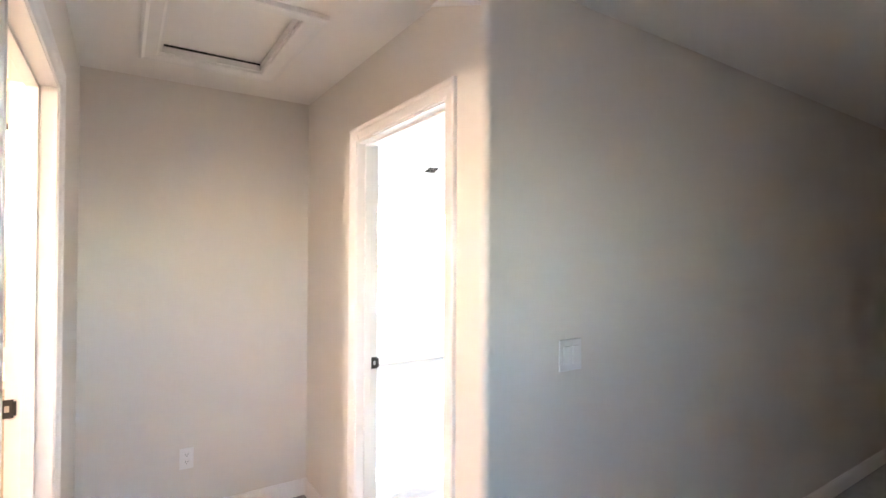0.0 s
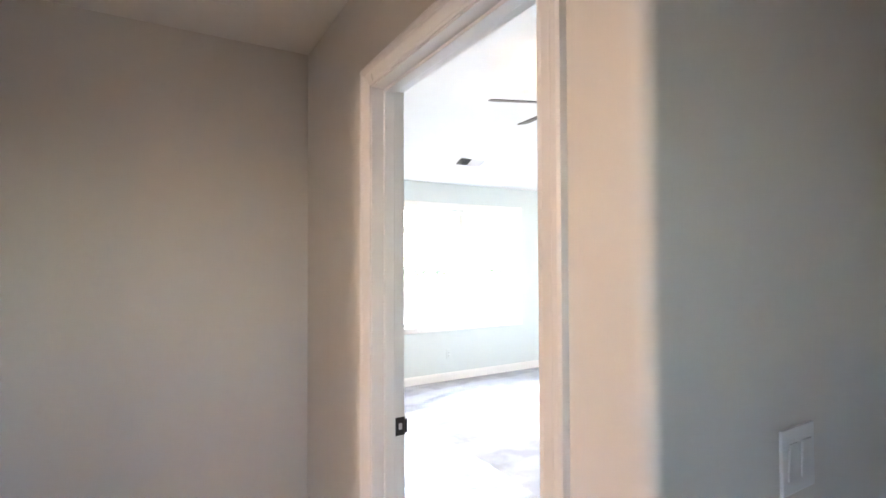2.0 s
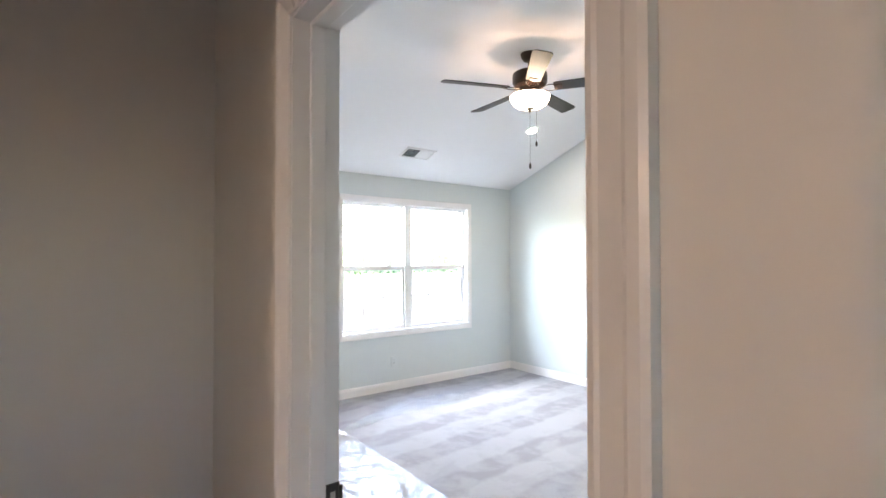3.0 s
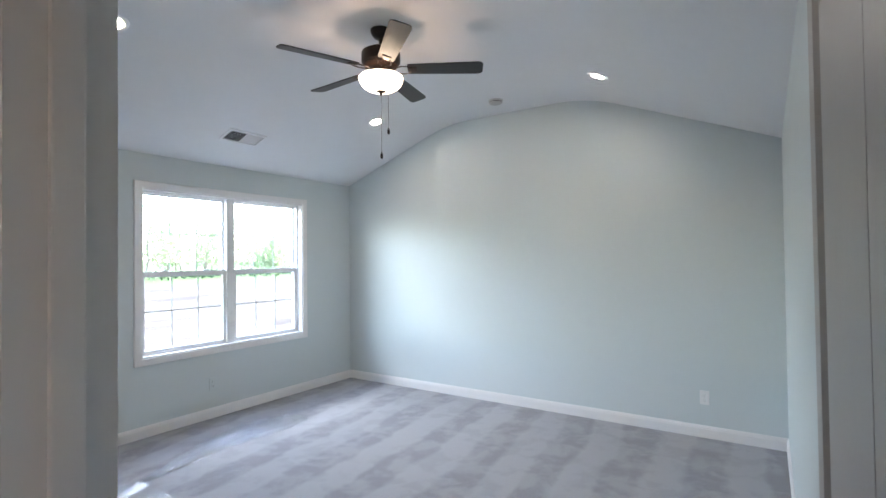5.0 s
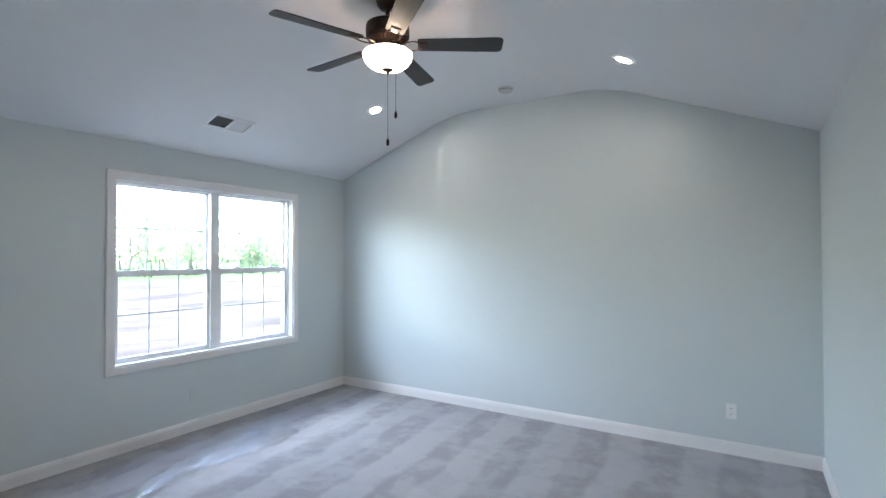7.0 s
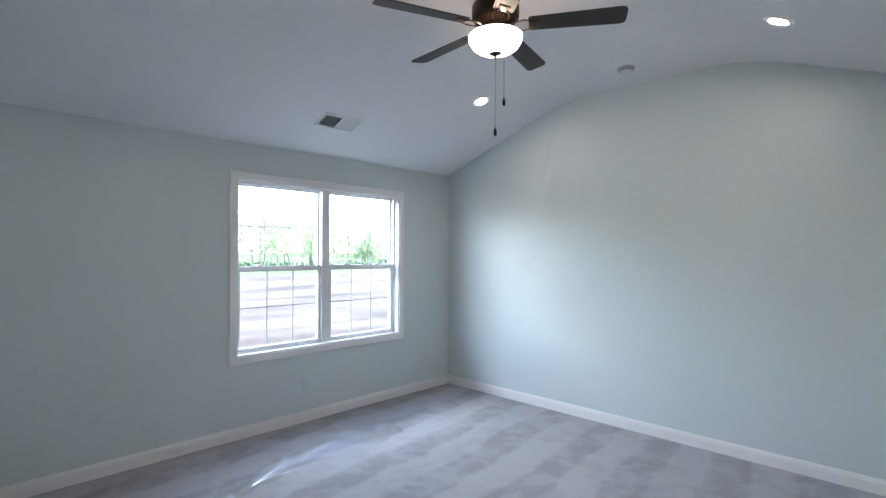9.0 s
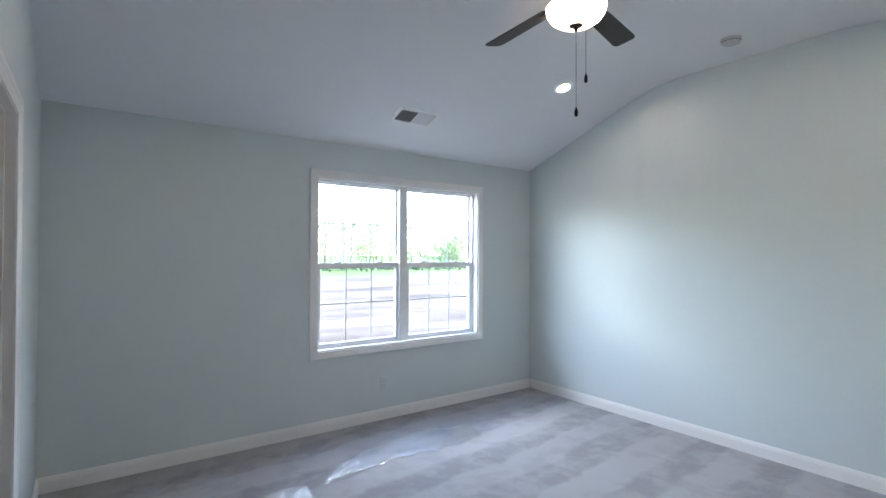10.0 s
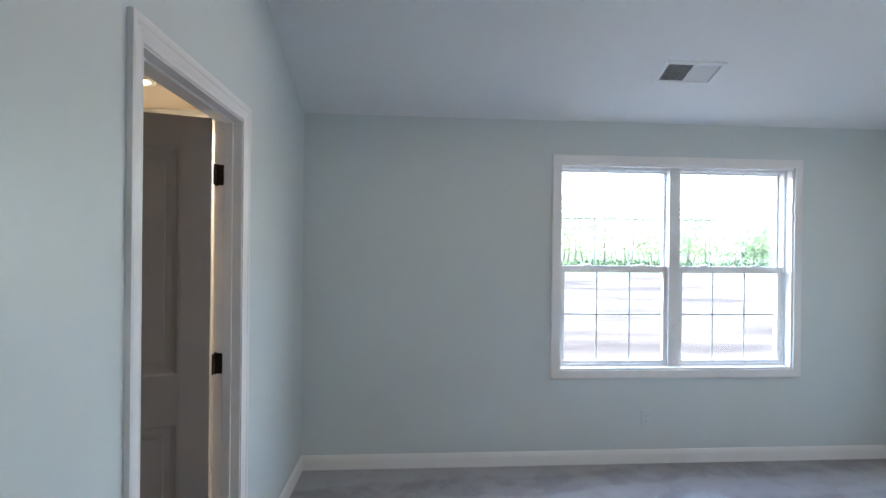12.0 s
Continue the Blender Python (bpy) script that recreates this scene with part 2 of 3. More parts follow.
# ---- plan ----
XW, XE, YS = -0.012, 4.285, -4.575    # bedroom: west, east and south walls; north wall y = 0
H, H_S = 2.44, 2.40                   # eaves, north and south
FLAT, SLOPE, SLOPE_S = 3.0, 0.37, 0.40      # vault: flat centre, north and south pitch
D1 = (-4.568, -3.775)                 # bedroom door
D2 = (-2.038, -1.247)                  # closet door
HEAD, HEAD_2 = 2.052, 2.064
WX0, WX1, WZ0, WZ1 = 1.775, 3.522, 0.668, 2.14
HW, HN = -1.285, -2.995               # hall: west and north walls
CORNER = -4.797
HS, HE = -6.85, 5.2                    # hall: south wall, east end
BD = (-4.87, -3.975)                  # bathroom door

# floor
floor = structure("floor", boxes((-3.3, 5.4, -5.22, 0.0, -0.12, 0.0), (HW - 0.12, 5.4, -7.6, -5.22, -0.12, 0.0)), M_CARPET, "grey-blue cut-pile carpet with vacuum marks", "floor")

# north wall with the window opening
structure("wall_north", boxes((-3.3, WX0, 0.0, 0.16, 0, 3.2), (WX1, 5.4, 0.0, 0.16, 0, 3.2), (WX0, WX1, 0.0, 0.16, 0, WZ0), (WX0, WX1, 0.0, 0.16, WZ1, 3.2)),
          M_BLUE, "pale blue painted wall round the window", "wall")
structure("wall_east", boxes((XE, XE + 0.14, YS - 0.1, 0.0, 0, 3.2)), M_BLUE, "pale blue painted gable wall", "wall")
structure("wall_south", boxes((XW, XE, YS - 0.11, YS, 0, 3.2)), M_BLUE, "pale blue painted wall behind the open door", "wall")

# west wall of the bedroom, its room side pale blue and its hall side greige
def west_rows(x0, x1, y_end):
    return ((x0, x1, y_end, y_end + 0.004, 0, 3.2), (x0, x1, y_end + 0.004, D1[1] + 0.02, HEAD + 0.02, 3.2), (x0, x1, D1[1] + 0.02, D2[0] - 0.02, 0, 3.2),
            (x0, x1, D2[0] - 0.02, D2[1] + 0.02, HEAD_2 + 0.02, 3.2), (x0, x1, D2[1] + 0.02, 0.0, 0, 3.2))
structure("wall_west", boxes(*west_rows(-0.06, XW, YS)), M_BLUE, "pale blue painted wall with two doorways", "wall")
bm = boxes(*west_rows(-0.12, -0.06, YS)[:3])
structure("wall_hall_door", bm, M_GREIGE, "greige painted hall wall beside the bedroom door", "wall")
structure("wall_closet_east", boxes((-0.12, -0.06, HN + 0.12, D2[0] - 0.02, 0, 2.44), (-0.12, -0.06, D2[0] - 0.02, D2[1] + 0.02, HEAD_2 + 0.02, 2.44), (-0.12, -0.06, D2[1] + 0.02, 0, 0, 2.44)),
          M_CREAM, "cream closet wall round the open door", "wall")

# wall with the switch: bullnose outer corner
bm = bmesh.new()
R = 0.03
outline = [(-0.12, YS + 0.0), (-0.12, CORNER + R)]
outline += [(-0.12 + R - R * math.cos(a), CORNER + R - R * math.sin(a)) for a in [radians(15 * k) for k in range(1, 6)]]
outline += [(-0.12 + R, CORNER), (HE, CORNER), (HE, YS - 0.11), (XW, YS - 0.11), (XW, YS)]
lo = [bm.verts.new((x, y, 0)) for x, y in outline]
hi = [bm.verts.new((x, y, 3.2)) for x, y in outline]
for i in range(len(lo)):
    j = (i + 1) % len(lo)
    bm.faces.new((lo[i], lo[j], hi[j], hi[i]))
bm.faces.new(lo)
bm.faces.new(hi)
structure("wall_hall_north", bm, M_GREIGE, "greige painted hall wall with a rounded outer corner", "wall", 40)

structure("wall_hall_end", boxes((HW, -0.12, HN, HN + 0.12, 0, 2.44)), M_GREIGE, "greige painted wall at the end of the hall", "wall")
structure("wall_hall_west", boxes((HW - 0.12, HW, BD[1] + 0.02, 0.0, 0, 2.44), (HW - 0.12, HW, BD[0] - 0.02, BD[1] + 0.02, HEAD + 0.02, 2.44), (HW - 0.12, HW, HS, BD[0] - 0.02, 0, 2.44)),
          M_GREIGE, "greige painted hall wall with the bathroom doorway", "wall")
SX0, SX1, SZ0, SZ1 = -1.15, -0.91, 1.38, 2.05       # unseen opening added to let daylight into the hall
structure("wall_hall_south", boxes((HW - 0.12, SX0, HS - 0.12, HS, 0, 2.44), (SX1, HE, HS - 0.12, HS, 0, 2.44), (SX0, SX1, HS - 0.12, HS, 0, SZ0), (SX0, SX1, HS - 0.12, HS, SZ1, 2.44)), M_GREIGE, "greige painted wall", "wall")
structure("wall_hall_east", boxes((HE, HE + 0.12, HS - 0.12, CORNER + 0.1, 0, 2.44)), M_GREIGE, "greige painted wall", "wall")
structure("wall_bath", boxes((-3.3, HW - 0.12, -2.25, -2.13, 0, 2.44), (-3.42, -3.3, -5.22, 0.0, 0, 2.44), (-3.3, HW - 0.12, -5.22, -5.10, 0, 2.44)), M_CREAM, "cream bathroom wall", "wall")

# ceilings
bm = bmesh.new()
yn, ys = -(FLAT - H) / SLOPE, YS + (FLAT - H_S) / SLOPE_S
shape = [(0.16, H - 0.16 * SLOPE), (0, H)]
SOFT = 0.30
for k in range(9):
    u = (k - 4) / 4 * SOFT            # softly rounded break, north pitch to flat
    shape.append((yn - u, FLAT - SLOPE * (SOFT - u) ** 2 / (4 * SOFT)))
for k in range(9):
    u = (k - 4) / 4 * SOFT            # flat to south pitch
    shape.append((ys - u, FLAT - SLOPE_S * (SOFT + u) ** 2 / (4 * SOFT)))
shape += [(YS, H_S), (YS - 0.2, H_S - 0.2 * SLOPE_S)]
lo = [[bm.verts.new((x, y, z)) for y, z in shape] for x in (-0.13, XE + 0.14)]
hi = [[bm.verts.new((x, y, z + 0.12)) for y, z in shape] for x in (-0.13, XE + 0.14)]
for k in range(len(shape) - 1):
    bm.faces.new((lo[0][k], lo[1][k], lo[1][k + 1], lo[0][k + 1]))
    bm.faces.new((hi[0][k], hi[1][k], hi[1][k + 1], hi[0][k + 1]))
for e in (0, 1):
    bm.faces.new(lo[e] + hi[e][::-1])
for k in (0, -1):
    bm.faces.new((lo[0][k], lo[1][k], hi[1][k], hi[0][k]))
structure("ceiling_bedroom", bm, M_CEIL, "white vaulted ceiling with a flat centre", "ceiling", 30)

HX0, HX1, HY0, HY1 = -0.965, -0.50, -4.11, -3.41    # attic hatch opening
structure("ceiling_hall", boxes((HW, HX0, HS, HN, 2.44, 2.56), (HX1, -0.12, HS, HN, 2.44, 2.56), (HX0, HX1, HS, HY0, 2.44, 2.56), (HX0, HX1, HY1, HN, 2.44, 2.56), (-0.12, HE, HS, CORNER, 2.44, 2.56)),
          M_HCEIL, "white hall ceiling with an attic hatch", "ceiling")
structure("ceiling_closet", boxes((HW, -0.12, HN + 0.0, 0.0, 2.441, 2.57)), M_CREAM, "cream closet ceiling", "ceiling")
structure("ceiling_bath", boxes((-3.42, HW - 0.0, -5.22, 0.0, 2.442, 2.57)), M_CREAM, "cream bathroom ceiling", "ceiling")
# deck out of view, added to keep sun and sky out of the rooms
structure("roof", boxes((-3.5, 5.9, -5.3, 0.2, 3.25, 3.4), (-1.7, 5.9, -7.9, -5.3, 3.25, 3.4)), M_VENT_SHADE_ROOF, "unseen plain deck added over the rooms to shut out daylight", "roof")

# baseboards: tall flat board with a stepped ogee cap
BASE = [(0, 0), (0.014, 0), (0.014, 0.070), (0.011, 0.078), (0.0115, 0.084), (0.007, 0.090), (0.006, 0.097), (0.0, 0.098)]


def baseboard(path, mat=M_TRIM):
    """The room lies to the left of the path."""
    bm = bmesh.new()
    sweep(bm, path, BASE, lambda x, y, b: (x, y, b))
    return structure("baseboard", bm, mat, "white profiled baseboard along the carpet", "baseboard")


CW = 0.067                                            # casing width
baseboard([(XW, D1[1] + CW + 0.006), (XW, D2[0] - CW - 0.006)][::-1])
baseboard([(XE, YS), (XE, 0.0), (XW, 0.0), (XW, D2[1] + CW + 0.006)])
baseboard([(XW, YS), (XE, YS)])
baseboard([(-0.12, D1[1] + CW + 0.006), (-0.12, HN), (HW, HN), (HW, BD[1] + CW + 0.006)])
baseboard([(HW, BD[0] - CW - 0.006), (HW, HS), (HE, HS), (HE, CORNER), (-0.12 + R, CORNER)])
baseboard([(-0.12, CORNER + R), (-0.12, D1[0] - CW - 0.006)])

# casings: colonial profile, thick outer edge and bead
CASE = [(0, 0), (0, 0.007), (0.006, 0.009), (0.012, 0.008), (0.030, 0.012), (0.040, 0.0135), (0.046, 0.017), (0.059, 0.0185), (CW, 0.016), (CW, 0)]


def casing_on_x(name, parent, x, side, y0, y1, top):
    """Casing round a doorway in a wall at x; side: +1 when the room lies towards +x."""
    bm = bmesh.new()
    g = 0.006
    path = [(y1 + g, 0.0), (y1 + g, top + g), (y0 - g, top + g), (y0 - g, 0.0)]
    sweep(bm, path, [(-a, b) for a, b in CASE], lambda u, v, b: (x + side * b, u, v))
    return part(name, bm, M_TRIM, parent)


def door_frame(name, label, xa, xb, y0, y1, stop_x, sides, head=HEAD):
    """Jambs, head, stops and casings of a doorway through a wall from xa to xb."""
    d = base(name, ((xa + xb) / 2, (y0 + y1) / 2, 0), label=label, category="door", kind="structure")
    off = Matrix.Translation(-d.location)
    made = [part("jamb", boxes((xa, xb, y1, y1 + 0.018, 0, head + 0.018)), M_TRIM, d), part("jamb", boxes((xa, xb, y0 - 0.018, y0, 0, head + 0.018)), M_TRIM, d),
            part("head_jamb", boxes((xa, xb, y0, y1, head, head + 0.018)), M_TRIM, d)]
    for r in ((y1 - 0.011, y1, 0, head), (y0, y0 + 0.011, 0, head), (y0 + 0.011, y1 - 0.011, head - 0.011, head)):
        bm = bmesh.new()
        add_box(bm, stop_x - 0.018, stop_x + 0.018, *r, bevel=0.003)
        made.append(part("door_stop", bm, M_TRIM, d))
    for x, s in sides:
        made.append(casing_on_x("casing", d, x, s, y0, y1, head))
    for o in made:
        o.matrix_parent_inverse = off
    return d


def strike_plate(parent, x, y, z, side):
    """Black strike plate let into a jamb face; side: +1 when the jamb faces +y."""
    bm = bmesh.new()
    add_box(bm, x - 0.016, x + 0.016, y, y + side * 0.003, z - 0.029, z + 0.029, bevel=0.001)
    add_box(bm, x + 0.014, x + 0.023, y + side * 0.001, y + side * 0.006, z - 0.022, z + 0.022, bevel=0.001)
    ob = part("strike_plate", bm, M_BLACK, parent, "black metal strike plate")
    hole = part("latch_hole", boxes((x - 0.006, x + 0.006, y + side * 0.003, y + side * 0.0042, z - 0.010, z + 0.010)), M_STEEL, ob)
    for o in (ob, hole):
        o.matrix_parent_inverse = Matrix.Translation(-parent.location) if o is ob else Matrix()
    return ob


def door_leaf(parent, width, height, label):
    """Two-panel door leaf, hinge edge at the origin, lying along +x, its thickness towards +y."""
    T, S = 0.035, 0.115
    bm = bmesh.new()
    rails = [(0.0, 0.22), (0.79, 0.985), (height - 0.125, height)]
    add_box(bm, 0, S, 0, T, 0, height, bevel=0.002)
    add_box(bm, width - S, width, 0, T, 0, height, bevel=0.002)
    for a, b in rails:
        add_box(bm, S - 0.001, width - S + 0.001, 0.0005, T - 0.0005, a, b)
    leaf = part("door_leaf", bm, M_DOOR, parent, label)
    for (_, a), (b, _) in zip(rails, rails[1:]):
        bm = bmesh.new()
        add_box(bm, S, width - S, 0.012, T - 0.012, a, b)
        for yy, s in ((0.012, -1), (T - 0.012, 1)):
            # raised field and the moulding round it
            sweep(bm, [(S, a), (width - S, a), (width - S, b), (S, b)], [(0, 0.012), (0.006, 0.0115), (0.014, 0.004), (0.024, 0.001), (0.030, 0.0)],
                  lambda u, v, h, yy=yy, s=s: (u, yy + s * h, v), closed=True)
            add_box(bm, S + 0.052, width - S - 0.052, min(yy, yy + s * 0.006), max(yy, yy + s * 0.006), a + 0.052, b - 0.052, bevel=0.005)
        part("panel", bm, M_DOOR, leaf)
    return leaf


def hinge(parent, at, turn):
    bm = bmesh.new()
    add_lathe(bm, [(0, -0.047), (0.004, -0.047), (0.0062, -0.044), (0.0062, 0.044), (0.004, 0.047), (0, 0.049)], 16)
    for z in (-0.018, 0.018):
        add_box(bm, -0.0068, 0.0068, -0.0068, 0.0068, z - 0.0006, z + 0.0006)
    add_box(bm, -0.001, 0.034, -0.0025, 0.0, -0.044, 0.044, bevel=0.0008)
    add_box(bm, -0.0025, 0.0, -0.034, 0.001, -0.044, 0.044, bevel=0.0008)
    ob = part("hinge", bm, M_BRONZE, parent, "dark bronze butt hinge", 40)
    ob.matrix_local = Matrix.Translation(at) @ pose(0, 0, 0, 0, 0, turn)
    for z in (-0.03, 0.0, 0.03):
        bm = bmesh.new()
        add_lathe(bm, [(0.0035, 0), (0.003, 0.001), (0, 0.0015)], 10)
        sc = part("screw", bm, M_COPPER, ob)
        sc.matrix_local = pose(0.019, -0.0026, z, 90)
    return ob


# bedroom door: opens into the bedroom against the south wall
door_1 = door_frame("door_1", "white door frame with the door open against the wall", -0.122, XW + 0.002, *D1, -0.064, ((-0.12, -1), (XW, 1)))
strike_plate(door_1, -0.024, D1[1], 0.95, -1)
leaf = door_leaf(door_1, 0.765, 2.03, "taupe two-panel door leaf, wide open")
leaf.matrix_local = Matrix.Translation(-door_1.location) @ pose(XW + 0.012, YS + 0.018, 0.012, 0, 0, -1.0)

# closet door: opens into the closet
door_2 = door_frame("door_2", "white door frame with the closet door ajar", -0.122, XW + 0.002, *D2, -0.064, ((XW, 1), (-0.12, -1)), HEAD_2)
leaf2 = door_leaf(door_2, 0.785, 2.045, "taupe two-panel door leaf, half open into the closet")
leaf2.matrix_local = Matrix.Translation(-door_2.location) @ pose(-0.120, D2[1] - 0.040, 0.012, 0, 0, 180 + 17)
for z in (0.28, 1.024, 1.832):
    hinge(door_2, Vector((-0.114, D2[1] - 0.0008, z)) - door_2.location, 0)

# bathroom door frame on the hall's west wall
door_3 = door_frame("door_3", "white door frame of the lit bathroom", HW - 0.122, HW + 0.002, *BD, HW - 0.064, ((HW, 1),))
strike_plate(door_3, HW - 0.116, BD[1], 1.0, -1)

# ---- window ----
win = base("window_1", ((WX0 + WX1) / 2, 0.0, WZ0), label="white twin double-hung window with grilles", category="window", kind="structure")
W_OFF = Matrix.Translation(-win.location)


def wpart(name, bm, mat, parent=win, label=""):
    ob = part(name, bm, mat, parent, label)
    if parent is win:
        ob.matrix_parent_inverse = W_OFF
    return ob


bm = bmesh.new()
sweep(bm, [(WX0, WZ0), (WX1, WZ0), (WX1, WZ1), (WX0, WZ1)], [(0, 0), (0, 0.015), (-0.050, 0.017), (-0.057, 0.015), (-0.060, 0.0)], lambda u, v, b: (u, -b, v), closed=True)
wpart("casing", bm, M_TRIM)
J = 0.014                                              # jamb extension
wpart("jamb_extension", boxes((WX0, WX0 + J, -0.002, 0.06, WZ0, WZ1), (WX1 - J, WX1, -0.002, 0.06, WZ0, WZ1), (WX0 + J, WX1 - J, -0.002, 0.06, WZ1 - J, WZ1)), M_TRIM)
wpart("sill", boxes((WX0 + J, WX1 - J, -0.002, 0.06, WZ0, WZ0 + J)), M_TRIM)
MX0, MX1 = 2.596, 2.704                               # mullion between the two sashes
F = 0.018
wpart("window_frame", boxes((WX0, WX0 + J + F, 0.06, 0.15, WZ0, WZ1), (WX1 - J - F, WX1, 0.06, 0.15, WZ0, WZ1), (WX0 + J + F, WX1 - J - F, 0.06, 0.15, WZ1 - J - F, WZ1), (WX0 + J + F, WX1 - J - F, 0.06, 0.15, WZ0, WZ0 + J + F)), M_VINYL)
bm = bmesh.new()
add_box(bm, MX0 + 0.012, MX1 - 0.012, 0.052, 0.15, WZ0 + J, WZ1 - J, bevel=0.004)
wpart("mullion", bm, M_VINYL)
MEET = 1.385
for x0, x1 in ((WX0 + J + F, MX0 + 0.012), (MX1 - 0.012, WX1 - J - F)):
    for top in (True, False):
        ya, yb = (0.108, 0.140) if top else (0.070, 0.102)
        z0, z1 = (MEET - 0.022, WZ1 - J - F) if top else (WZ0 + J + F, MEET + 0.026)
        s = 0.016 if top else 0.030
        bot = 0.044 if top else 0.022
        bm = bmesh.new()
        for r in ((x0, x0 + s, z0, z1), (x1 - s, x1, z0, z1), (x0 + s, x1 - s, z0, z0 + bot), (x0 + s, x1 - s, z1 - (0.012 if top else 0.044), z1)):
            add_box(bm, r[0], r[1], ya, yb, r[2], r[3])
        sash = wpart("upper_sash" if top else "lower_sash", bm, M_VINYL)
        gx0, gx1, gz0, gz1 = x0 + s, x1 - s, z0 + bot, z1 - (0.012 if top else 0.044)
        ym = (ya + yb) / 2
        pane = wpart("pane", boxes((gx0 - 0.004, gx1 + 0.004, ym - 0.002, ym + 0.002, gz0 - 0.004, gz1 + 0.004)), M_GLASS, sash, "clear window pane")
        pane.visible_shadow = False
        zm = 1.757 if top else 1.056
        wpart("muntin", boxes((gx0, gx1, ym + 0.003, ym + 0.008, zm - 0.0048, zm + 0.0048)), M_GRILLE, sash)
        for k in (1, 2):
            xm = gx0 + (gx1 - gx0) * k / 3
            wpart("muntin", boxes((xm - 0.0045, xm + 0.0045, ym + 0.0035, ym + 0.0075, gz0, gz1)), M_GRILLE, sash)
        if not top:
            for k in (0.25, 0.75):
                xm = x0 + (x1 - x0) * k
                bm = bmesh.new()
                add_box(bm, xm - 0.03, xm + 0.03, 0.078, 0.100, z1, z1 + 0.008, bevel=0.003)
                add_box(bm, xm - 0.006, xm + 0.026, 0.072, 0.086, z1 + 0.008, z1 + 0.016, bevel=0.003)
                wpart("sash_lock", bm, M_VINYL, sash)

# ---- bedroom ceiling fittings ----
def slope_frame(x, y):
    """Pose on the underside of the bedroom ceiling: local z points down into the room."""
    if y > yn:
        z, tilt = H - SLOPE * y, -math.degrees(math.atan(SLOPE))
    elif y < ys:
        z, tilt = H_S + SLOPE_S * (y - YS), math.degrees(math.atan(SLOPE_S))
    else:
        z, tilt = FLAT, 0
    return pose(x, y, z, 180 + tilt, 0, 0)


def recessed_light(m, lens, label):
    can = base("recessed_light", label=label, category="ceiling lamp", group="recessed lights")
    can.matrix_basis = m
    bm = bmesh.new()
    add_lathe(bm, [(0.078, 0), (0.076, 0.006), (0.068, 0.009), (0.054, 0.007), (0.047, 0.003)], 40)
    part("trim_ring", bm, M_PLASTIC, can, "", 40)
    bm = bmesh.new()
    add_lathe(bm, [(0.048, 0.0025), (0.040, 0.004), (0.0, 0.006)], 40)
    part("lens", bm, lens, can, "glowing white lens", 60)
    return can


for x, y in ((3.442, -1.202), (3.40, -3.43), (1.03, -1.285)):
    recessed_light(slope_frame(x, y), M_LED, "lit round white recessed light in the vaulted ceiling")

# smoke detector
sd = base("smoke_detector", (3.865, -2.335, FLAT), label="round grey-white smoke detector on the ceiling", category="smoke detector")
bm = bmesh.new()
add_lathe(bm, [(0.068, 0), (0.068, -0.008), (0.062, -0.012), (0.060, -0.026), (0.050, -0.034), (0.0, -0.036)], 36)
part("body", bm, M_GREY_PLASTIC, sd, "", 35)
bm = bmesh.new()
add_lathe(bm, [(0.0612, -0.016), (0.0612, -0.021), (0.058, -0.021), (0.058, -0.016), (0.0612, -0.016)], 36)
part("sensor_slot", bm, M_SLOT, sd)

# supply register
vent = base("ceiling_vent", label="white two-way ceiling register with angled slats", category="air vent")
vent.matrix_basis = slope_frame(2.42, -0.502)
VW, VD = 0.187, 0.098
bm = bmesh.new()
sweep(bm, [(-VW, -VD), (VW, -VD), (VW, VD), (-VW, VD)], [(0, 0), (0.003, 0.009), (0.018, 0.012), (0.024, 0.010), (0.024, 0.0)], lambda u, v, b: (u, v, b), closed=True)
part("frame", bm, M_PLASTIC, vent)
# dark sheet flat on the ceiling, coloured as the shade inside a duct
part("duct_shade", boxes((-VW + 0.023, VW - 0.023, -VD + 0.023, VD - 0.023, 0.0008, 0.0016)), M_VENT_SHADE_ROOF, vent)
part("centre_bar", boxes((-0.005, 0.005, -VD + 0.024, VD - 0.024, 0.001, 0.010)), M_PLASTIC, vent)
for sgn in (-1, 1):
    for k in range(10):
        x = sgn * (0.013 + 0.0150 * k)
        bm = bmesh.new()
        add_box(bm, -0.0058, 0.0058, -VD + 0.024, VD - 0.024, -0.0006, 0.0006)
        sl = part("slat", bm, M_PLASTIC, vent)
        sl.matrix_local = pose(x, 0, 0.0062, 0, -sgn * 40, 0)

# ---- ceiling fan ----
fan = base("ceiling_fan", (FAN.x, FAN.y, FLAT), label="dark bronze five-blade ceiling fan with a lit glass bowl", category="ceiling fan")
bm = bmesh.new()
add_lathe(bm, [(0.0, 0), (0.066, 0), (0.066, -0.012), (0.060, -0.030), (0.044, -0.052), (0.022, -0.060), (0.0, -0.060)], 40)
part("canopy", bm, M_BRONZE, fan, "", 35)
bm = bmesh.new()
add_lathe(bm, [(0.013, -0.055), (0.013, -0.118), (0.024, -0.120), (0.024, -0.136)], 24)
part("downrod", bm, M_BRONZE, fan, "", 35)
bm = bmesh.new()
add_lathe(bm, [(0.0, -0.126), (0.050, -0.126), (0.098, -0.134), (0.122, -0.148), (0.126, -0.158), (0.126, -0.214), (0.122, -0.221), (0.114, -0.227)], 56)
part("motor_housing", bm, M_BRONZE, fan, "", 30)
bm = bmesh.new()
add_lathe(bm, [(0.114, -0.227), (0.110, -0.234), (0.078, -0.254), (0.074, -0.260), (0.066, -0.286), (0.053, -0.300), (0.036, -0.312), (0.0, -0.312)], 48)
under = part("switch_housing", bm, M_BRONZE, fan, "", 30)
